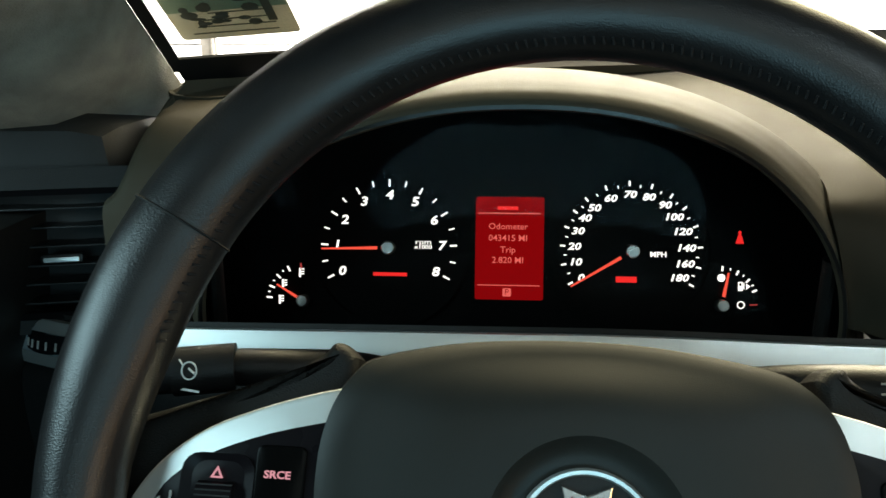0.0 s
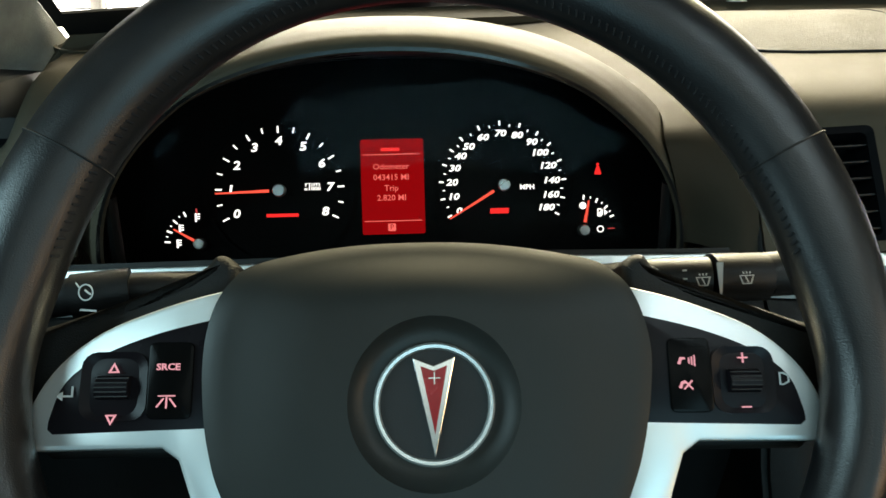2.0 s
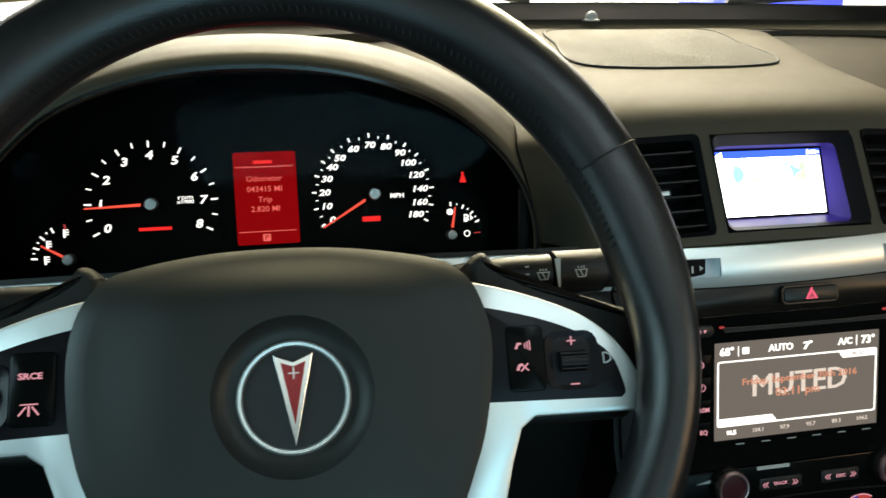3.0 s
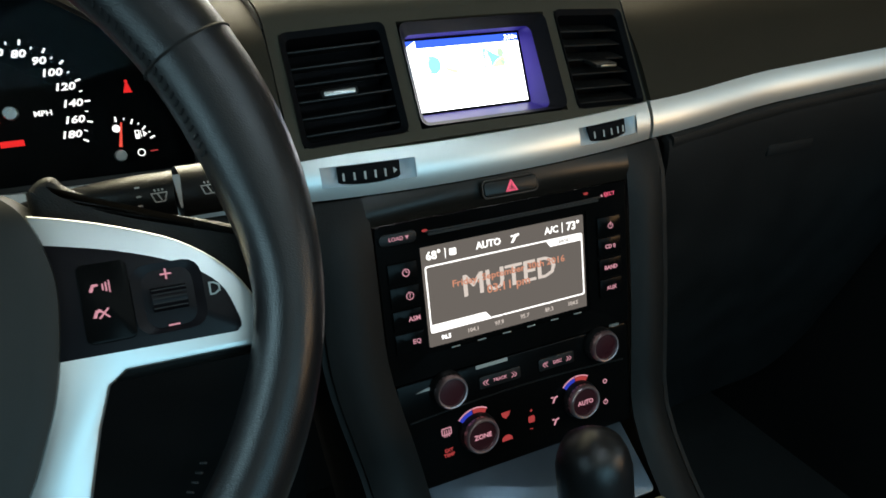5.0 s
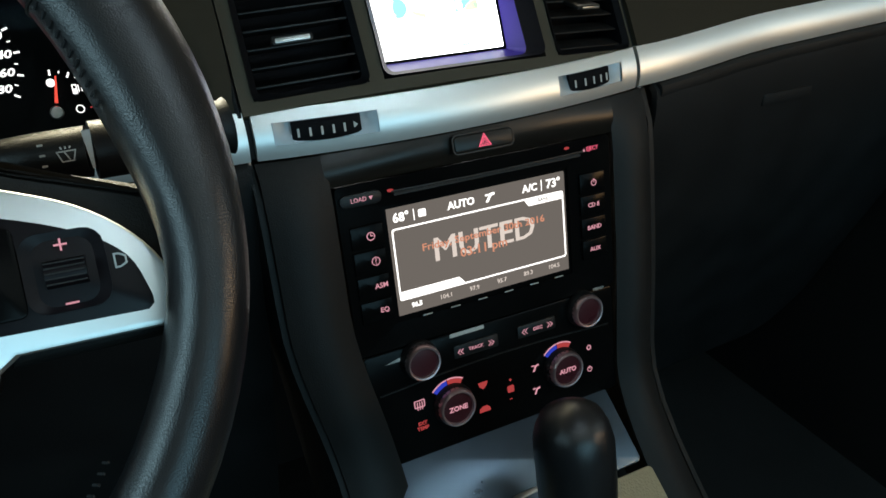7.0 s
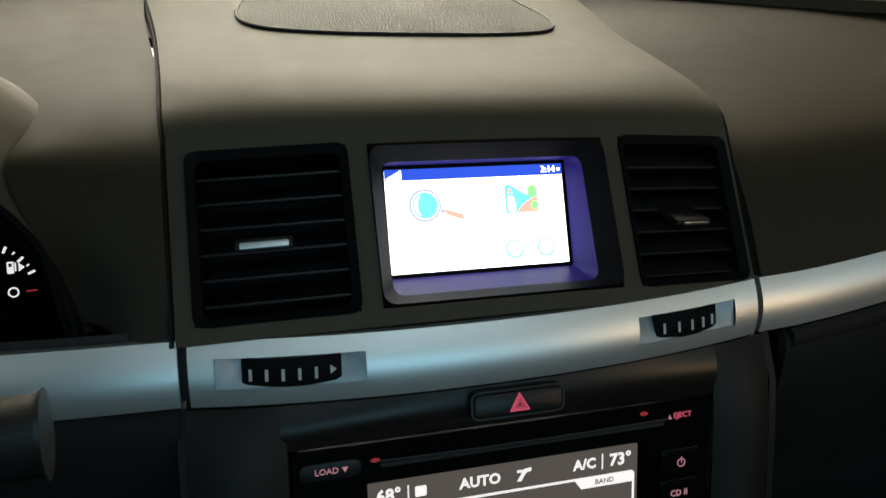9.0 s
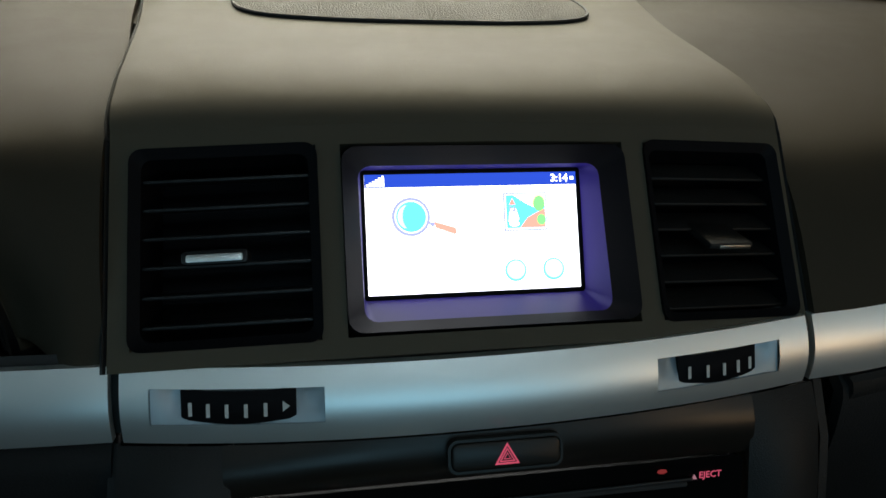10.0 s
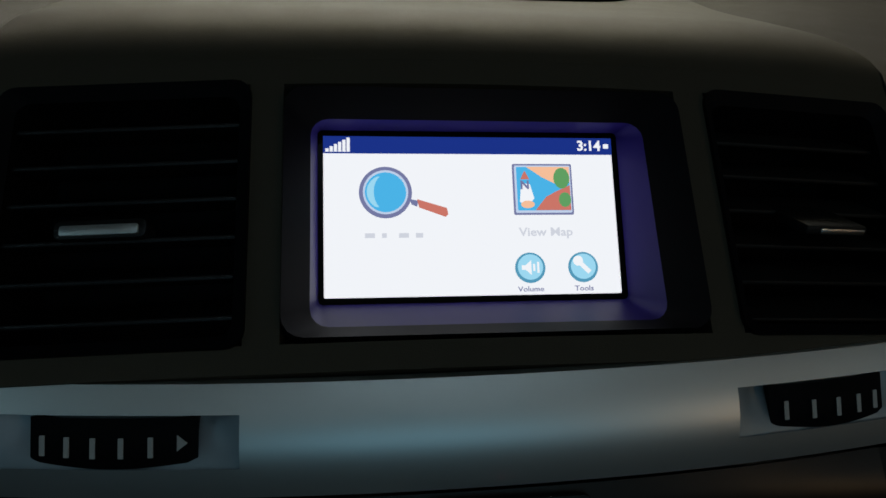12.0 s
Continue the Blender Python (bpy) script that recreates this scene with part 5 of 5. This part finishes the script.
def cheek(side):
    xi = 0.1025 if side < 0 else 0.1095

    def fn(u, v):
        x = side * mix(xi, 0.143, u)
        vv = mix(0.079, -0.36, v)
        top = RR @ Vector((x + 0.0, vv, 0.004 + 0.006 * math.sin(math.pi * u)))
        if vv > 0.05:
            p = strip_pt(0.449 + x, 1.06)
            top = Vector(top).lerp(Vector((p.x, p.y + 0.001, p.z)), soft(0.05, 0.079, vv))
        top = Vector(top)
        top.x += -side * 0.02 * soft(-0.02, -0.16, vv) * (1 if side < 0 else 0.2)
        top.y -= 0.25 * soft(-0.12, -0.42, vv)
        return top
    return fn


part("cheek", sheet(cheek(-1), 6, 26, 0.008), DASH_DARK, stack, "dark side cheek")
part("cheek", sheet(cheek(1), 6, 26, -0.008), DASH_DARK, stack, "dark side cheek")
for side in (-1, 1):
    part("side_wall", sheet(lambda u, v: (Vector(cheek(side)(1.0, v)) + Vector((side * 0.004, 0.004 + 0.16 * u, -0.002))), 4, 20, 0.004), DASH_DARK, stack)

hz = thing("hazard_switch", RR @ Vector((0.004, 0.0665, 0.004)), "black hazard switch with a lit red triangle", "switch")
HZM = RR @ Matrix.Translation((0.0008, 0.0712, 0.0100)) @ Matrix.Rotation(radians(-6), 4, "X")
part("button", prism(rr(-0.0215, 0.0215, -0.0052, 0.0055, 0.003), -0.004, 0.0022, 0.0012), BROW, hz, m=HZM)
part("frame", band(rr(-0.0228, 0.0228, -0.0065, 0.0068, 0.004), rr(-0.0217, 0.0217, -0.0054, 0.0057, 0.003), -0.004, 0.0012), BROW, hz, m=HZM)
for k, r in enumerate((0.0056, 0.0036, 0.0017)):
    o = [(r * math.cos(radians(90 + 120 * i)), r * math.sin(radians(90 + 120 * i)) - 0.0006) for i in range(3)]
    q = [(0.78 * r * math.cos(radians(90 + 120 * i)), 0.78 * r * math.sin(radians(90 + 120 * i)) - 0.0006) for i in range(3)]
    part("triangle", band(o, q, 0.0024, 0.0028), LIT_ROSE, hz, "lit triangle", m=HZM, smooth=False)

radio = thing("car_radio", RR @ Vector((0, -0.06, 0)), "black double-height car radio with a lit grey display", "radio")
part("faceplate", band(rr(-0.1005, 0.1075, -0.0575, 0.0575, 0.004), rr(-0.0705, 0.0712, -0.0405, 0.0395, 0.001), -0.02, 0.002, zi=0.0005), GLOSS, radio, m=RR)
part("slot", prism(rr(-0.062, 0.082, 0.0455, 0.0475, 0.0008), 0.0016, 0.0026), SHROUD, radio, "disc slot", m=RR)
part("slot_lip", sweep([(mix(-0.064, 0.084, t / 8), 0.0487 - 0.0008 * math.sin(math.pi * t / 8), 0.0028) for t in range(9)], oval(0.0009, 0.0007, 8)), BLACK, radio, m=RR)
part("glass", prism(rr(-0.0705, 0.0712, -0.0405, 0.0395, 0.001), -0.004, -0.0005), GLOSS, radio, m=RR, smooth=False)
dsp = part("display", prism(rr(-0.0680, 0.0685, -0.0365, 0.0372, 0.0006), -0.0004, 0.0002), LCD_GREY, radio, "lit grey display", m=RR, smooth=False)
part("border", band(rr(-0.0662, 0.0668, -0.0262, 0.0235, 0.002), rr(-0.0651, 0.0657, -0.0251, 0.0224, 0.0015), 0.0003, 0.0006), LCD_WHITE, dsp, m=RR, smooth=False)
shape("corner_tab", [(0.034, 0.0226), (0.0375, 0.0178), (0.0660, 0.0178), (0.0660, 0.0232), (0.0340, 0.0232)], 0.0005, LCD_WHITE, dsp, RR)
shape("corner_tab", [(-0.066, -0.0258), (-0.066, -0.0200), (-0.0215, -0.0200), (-0.018, -0.0240), (-0.018, -0.0258)], 0.0005, LCD_WHITE, dsp, RR)
writing("tab_word", "BAND", 0.0026, 0.050, 0.0205, 0.0010, LCD_GREY, dsp, RR)
for s, x, sz in (("68°", -0.0585, 0.0058), ("AUTO", -0.0145, 0.0050), ("A/C", 0.0395, 0.0050), ("73°", 0.0590, 0.0060)):
    writing("climate_word", s, sz, x, 0.0302, 0.0004, LCD_WHITE, dsp, RR, 0, 0.0002)
bar("climate_rule", -0.0497, -0.0491, 0.0265, 0.0340, 0.0004, LCD_WHITE, dsp, RR)
bar("climate_rule", 0.0487, 0.0493, 0.0265, 0.0345, 0.0004, LCD_WHITE, dsp, RR)
part("climate_box", prism(rr(-0.0462, -0.0408, 0.0278, 0.0328, 0.0007), 0.0004, 0.0007), LCD_WHITE, dsp, m=RR, smooth=False)
shape("airflow_symbol", [(0.0040, 0.0272), (0.0060, 0.0272), (0.0085, 0.0312), (0.0112, 0.0318), (0.0112, 0.0334), (0.0075, 0.0330)], 0.0004, LCD_WHITE, dsp, RR)
bar("airflow_arrow", 0.0040, 0.0068, 0.0316, 0.0328, 0.0004, LCD_WHITE, dsp, RR)
writing("message", "MUTED", 0.0162, 0.0012, 0.0020, 0.0004, LCD_MUTED, dsp, RR, 0, 0.0, wide=1.03)
writing("message", "MUTED", 0.0162, 0.0019, 0.0022, 0.0006, LCD_MUTED, dsp, RR, 0, 0.0, wide=1.03)
writing("date_line", "Friday, September 30th 2016", 0.0048, 0.0015, 0.0066, 0.0010, LCD_ORANGE, dsp, RR, 0, 0.00008, wide=1.18)
writing("time_line", "03:11 pm", 0.0062, -0.0005, -0.0036, 0.0010, LCD_ORANGE, dsp, RR, 0, 0.0001, wide=1.1)
for i, s in enumerate(("96.5", "104.1", "97.9", "95.7", "89.3", "104.5")):
    writing("preset", s, 0.0031, -0.0545 + 0.0220 * i, -0.0312, 0.0004, LCD_WHITE if i == 0 else LCD_MUTED, dsp, RR, 0, 0.0002 if i == 0 else 0.0)
    bar("key_line", -0.0520 + 0.0213 * i, -0.0450 + 0.0213 * i, -0.0399, -0.0392, 0.0022, INK_GREY, radio, RR)


def key(parent, x0, x1, y0, y1):
    return part("key", prism(rr(x0, x1, y0, y1, 0.0012), 0.0016, 0.0030, 0.0006), GLOSS, parent, "black key", m=RR)


for y in (0.0233, 0.0064, -0.0106, -0.0275):
    k = key(radio, -0.0945, -0.0722, y - 0.0074, y + 0.0074)
    if y > 0.02:
        hoop("clock_mark", -0.0815, y, 0.0028, 0.0006, 0.0036, LIT_PINK, k, RR)
        bar("clock_hand", -0.0817, -0.0812, y, y + 0.0018, 0.0036, LIT_PINK, k, RR)
        bar("clock_hand", -0.0812, -0.0800, y, y + 0.0005, 0.0036, LIT_PINK, k, RR)
    elif y > 0:
        hoop("help_mark", -0.0803, y, 0.0029, 0.0005, 0.0036, LIT_PINK, k, RR)
        writing("key_word", "?", 0.0034, -0.0803, y, 0.0036, LIT_PINK, k, RR)
    else:
        writing("key_word", "ASM" if y > -0.02 else "EQ", 0.0033, -0.0786, y, 0.0036, LIT_PINK, k, RR, 0, 0.00005)
for y, s in ((0.0250, ""), (0.0085, "CD II"), (-0.0084, "BAND"), (-0.0252, "AUX")):
    k = key(radio, 0.0800, 0.1020, y - 0.0074, y + 0.0074)
    if s:
        writing("key_word", s, 0.0031, 0.0908, y, 0.0036, LIT_PINK, k, RR, 0, 0.00005)
    else:
        hoop("power_mark", 0.0915, y, 0.0023, 0.0005, 0.0036, LIT_PINK, k, RR)
        bar("power_mark", 0.0913, 0.0917, y, y + 0.0032, 0.0038, LIT_PINK, k, RR)
k = part("load_key", prism(rr(-0.0985, -0.0705, 0.0435, 0.0520, 0.004), 0.0016, 0.0036, 0.001), BLACK, radio, "oval load key", m=RR)
writing("key_word", "LOAD", 0.0027, -0.0862, 0.0478, 0.0038, LIT_PINK, k, RR)
shape("key_arrow", [(-0.0795, 0.0490), (-0.0768, 0.0490), (-0.07815, 0.0466)], 0.0038, LIT_PINK, k, RR)
shape("slot_light", disc(-0.0645, 0.0497, 0.0022, 10, 0.0010), 0.0030, LIT_DIM, radio, RR)
shape("slot_light", disc(0.0700, 0.0535, 0.0022, 10, 0.0010), 0.0030, LIT_DIM, radio, RR)
writing("key_word", "EJECT", 0.0028, 0.0925, 0.0497, 0.0022, LIT_ROSE, radio, RR)
shape("key_arrow", [(0.0838, 0.0484), (0.0862, 0.0484), (0.0850, 0.0506)], 0.0024, LIT_PINK, radio, RR)

# knobs and climate controls
clim = thing("climate_panel", RR @ Vector((0, -0.14, 0)), "black radio knob and climate control panel with red lit symbols", "control panel")
part("panel", prism(rr(-0.0985, 0.1065, -0.146, -0.0585, 0.004), -0.02, 0.002, 0.0015), GLOSS, clim, m=RR)
part("divider", sweep([(mix(-0.09, 0.10, t / 10), -0.089 + 0.004 * math.sin(math.pi * t / 10), 0.0022) for t in range(11)], oval(0.0008, 0.0008, 6)), BLACK, clim, m=RR)
bar("maker_bar", -0.0345, -0.0075, -0.0618, -0.0590, 0.0024, INK_GREY, clim, RR)
writing("key_word", "MENU", 0.0024, 0.0925, -0.0579, 0.0024, INK_GREY, clim, RR)
shape("volume_mark", [(-0.0835, -0.0672), (-0.0725, -0.0672), (-0.0725, -0.0645)], 0.0024, INK_GREY, clim, RR)


def knob(name, x, y, r, word, ring, label):
    ob = thing(name, RR @ Vector((x, y, 0.002)), label, "knob", "centre stack knobs")
    part("skirt", lathe([(r * 1.08, 0.002), (r * 1.08, 0.006), (r * 0.98, 0.008)], 32, cx=x, cy=y), BLACK, ob, m=RR)
    part("ring", lathe([(r * 0.98, 0.004), (r * 1.0, 0.0100), (r * 0.96, 0.0122), (r * 0.90, 0.0130), (r * 0.83, 0.0128), (r * 0.79, 0.0112)], 40, cx=x, cy=y), KNOB_RING, ob, "bright metal ring", m=RR)
    part("cap", lathe([(r * 0.795, 0.004), (r * 0.795, 0.0112), (r * 0.5, 0.0116), (0, 0.0117)], 32, cx=x, cy=y), KNOB_CAP, ob, "black cap", m=RR)
    for i in range(24):
        a = 2 * math.pi * i / 24
        part("knurl", box(-0.0004, 0.0004, -0.0003, 0.0003, 0.005, 0.0098), BLACK, ob, m=RR @ Matrix.Translation((x + r * 1.0 * math.cos(a), y + r * 1.0 * math.sin(a), 0)) @ Matrix.Rotation(a, 4, "Z"), smooth=False)
    if word:
        writing("cap_word", word, 0.0036, x, y, 0.0120, LIT_PINK, ob, RR, 0, 0.0001)
    return ob


knob("volume_knob", -0.0592, -0.0695, 0.0128, "", 0, "black volume knob with bright metal ring")
knob("menu_knob", 0.0765, -0.0695, 0.0128, "", 0, "black menu knob with bright metal ring")
for x, w in ((-0.0378, "ZONE"), (0.0548, "AUTO")):
    knob("temperature_knob", x, -0.1110, 0.0142, w, 1, "black temperature knob marked " + w)
    for a0, a1, mat in ((100, 138, LIT_BLUE), (60, 98, LIT_DIM)):
        pts = [(x + 0.0188 * math.cos(radians(mix(a0, a1, i / 8))), -0.111 + 0.0188 * math.sin(radians(mix(a0, a1, i / 8)))) for i in range(9)]
        pts += [(x + 0.0145 * math.cos(radians(mix(a1, a0, i / 8))), -0.111 + 0.0145 * math.sin(radians(mix(a1, a0, i / 8)))) for i in range(9)]
        shape("temperature_arc", pts, 0.0024, mat, clim, RR)
        rim_ = [(x + 0.0198 * math.cos(radians(mix(a0, a1, i / 8))), -0.111 + 0.0198 * math.sin(radians(mix(a0, a1, i / 8)))) for i in range(9)] + [(x + 0.0189 * math.cos(radians(mix(a1, a0, i / 8))), -0.111 + 0.0189 * math.sin(radians(mix(a1, a0, i / 8)))) for i in range(9)]
        shape("arc_edge", rim_, 0.0026, LIT_PINK, clim, RR)
part("key", prism(rr(-0.033, 0.003, -0.0785, -0.0685, 0.002), 0.0018, 0.0034, 0.0008), BLACK, clim, "black track key", m=RR)
part("key", prism(rr(0.019, 0.052, -0.0785, -0.0685, 0.002), 0.0018, 0.0034, 0.0008), BLACK, clim, "black disc key", m=RR)
writing("key_word", "TRACK", 0.0025, -0.0155, -0.0736, 0.0036, LIT_PINK, clim, RR)
writing("key_word", "DISC", 0.0026, 0.0362, -0.0738, 0.0036, LIT_PINK, clim, RR)
for x, d in ((-0.0262, -1), (-0.0285, -1), (-0.0048, 1), (-0.0025, 1), (0.0265, -1), (0.0242, -1), (0.0450, 1), (0.0473, 1)):
    shape("skip_mark", [(x - 0.0009 * d, -0.0717), (x + 0.0011 * d, -0.0737), (x - 0.0009 * d, -0.0757), (x - 0.0002 * d, -0.0757), (x + 0.0018 * d, -0.0737), (x - 0.0002 * d, -0.0717)], 0.0036, LIT_PINK, clim, RR)
part("demister_symbol", band(rr(-0.0668, -0.0588, -0.1062, -0.1004, 0.0006, 2), rr(-0.0661, -0.0595, -0.1055, -0.1011, 0.0004, 2), 0.0024, 0.0027), LIT_PINK, clim, m=RR, smooth=False)
for k in range(3):
    bar("demister_wave", -0.0650 + 0.0018 * k, -0.0644 + 0.0018 * k, -0.1075, -0.1018, 0.0028, LIT_PINK, clim, RR)
writing("key_word", "EXT", 0.0026, -0.0622, -0.1190, 0.0024, LIT_DIM, clim, RR, 0, 0.0001)
writing("key_word", "TEMP", 0.0026, -0.0622, -0.1228, 0.0024, LIT_DIM, clim, RR, 0, 0.0001)
shape("screen_symbol", [(-0.0165, -0.1028), (-0.0085, -0.1028), (-0.0098, -0.1062), (-0.0127, -0.1085), (-0.0155, -0.1062)], 0.0024, LIT_DIM, clim, RR)
shape("car_symbol", [(-0.0172, -0.1268), (-0.0168, -0.1240), (-0.0142, -0.1222), (-0.0108, -0.1222), (-0.0085, -0.1240), (-0.0078, -0.1268)], 0.0024, LIT_DIM, clim, RR)
part("fan_symbol", prism(rr(0.0072, 0.0128, -0.1185, -0.1130, 0.0012), 0.0024, 0.0027), LIT_DIM, clim, m=RR, smooth=False)
bar("fan_plus", 0.0090, 0.0112, -0.1087, -0.1081, 0.0024, LIT_DIM, clim, RR)
bar("fan_plus", 0.0098, 0.0104, -0.1095, -0.1073, 0.0026, LIT_DIM, clim, RR)
bar("fan_minus", 0.0084, 0.0106, -0.1242, -0.1236, 0.0024, LIT_DIM, clim, RR)
for yy in (-0.1053, -0.1243):
    shape("airflow_symbol", [(0.0300, yy - 0.0032), (0.0314, yy - 0.0032), (0.0330, yy + 0.0004), (0.0352, yy + 0.0010), (0.0350, yy + 0.0024), (0.0318, yy + 0.0014)], 0.0024, LIT_PINK, clim, RR)
    bar("airflow_arrow", 0.0290, 0.0312, yy + 0.0012, yy + 0.0022, 0.0024, LIT_PINK, clim, RR)
hoop("fan_off_mark", 0.0812, -0.1037, 0.0021, 0.0008, 0.0024, LIT_PINK, clim, RR, n=10)
hoop("power_mark", 0.0812, -0.1220, 0.0022, 0.0005, 0.0024, LIT_PINK, clim, RR)
bar("power_mark", 0.0810, 0.0814, -0.1220, -0.1190, 0.0026, LIT_PINK, clim, RR)

# ---- console and gear lever ----
cons = thing("centre_console", (0.449, 0.25, 0.5), "dark centre console with a lacquered flap and pale side", "console")
CO = RR @ Vector((0.002, -0.147, 0.004))
CM = frame_at(CO, 58)
part("flap", prism(rr(-0.092, 0.094, -0.0565, 0.010, 0.004), -0.006, 0.0, 0.0015), LID, cons, "lacquered storage flap", m=CM)
part("flap_handle", prism([(-0.018, -0.0495), (0.060, -0.0465), (0.060, -0.0425), (-0.0165, -0.0455)], 0.0002, 0.004, 0.0012), BRUSHED, cons, "bright flap handle", m=CM)
part("pale_top", prism(rr(-0.096, 0.1, -0.26, -0.0615, 0.004), -0.012, -0.001, 0.002), BEIGE, cons, "pale beige console top", m=CM)
part("body", box(0.355, 0.545, -0.4, 0.34, 0.30, 0.60, 0.01), DASH_DARK, cons)
lever = thing("gear_lever", (0.452, 0.24, 0.62), "black leather gear lever in front of the climate controls", "gear lever")
top, foot_ = Vector((0.440, 0.268, 0.818)), Vector((0.452, 0.235, 0.625))
path = [foot_.lerp(top, t / 24) for t in range(25)]
part("grip", sweep(path, lambda f: oval(along([(0, 0.026), (0.35, 0.022), (0.7, 0.0245), (0.86, 0.0245), (0.94, 0.021), (0.98, 0.014), (1, 0.004)], f), along([(0, 0.028), (0.35, 0.022), (0.7, 0.025), (0.86, 0.025), (0.94, 0.021), (0.98, 0.014), (1, 0.004)], f), 20), up=(0, 1, 0)), LEATHER, lever, "leather grip")
part("release_button", prism(rr(-0.006, 0.006, -0.012, 0.012, 0.004), 0, 0.004, 0.0012), BLACK, lever, m=frame_at((0.432, 0.246, 0.765), 0, 0, -20))
part("boot", lathe([(0.06, 0.0), (0.052, 0.02), (0.036, 0.05), (0.03, 0.06)], 24), LEATHER, lever, m=Matrix.Translation((0.452, 0.235, 0.59)))

# ---- overhead lamp ----
dome = thing("dome_lamp", (0.47, 0.0, 1.47), "overhead console with two small cool white lamps", "lamp")
part("housing", box(0.32, 0.62, -0.02, 0.02, 1.47, 1.485, 0.004), GREY, dome)
for lx in (0.38, 0.56):
    part("lens", box(lx - 0.03, lx + 0.03, -0.015, 0.015, 1.464, 1.4695, 0.002), DOME, dome, "lit lens")
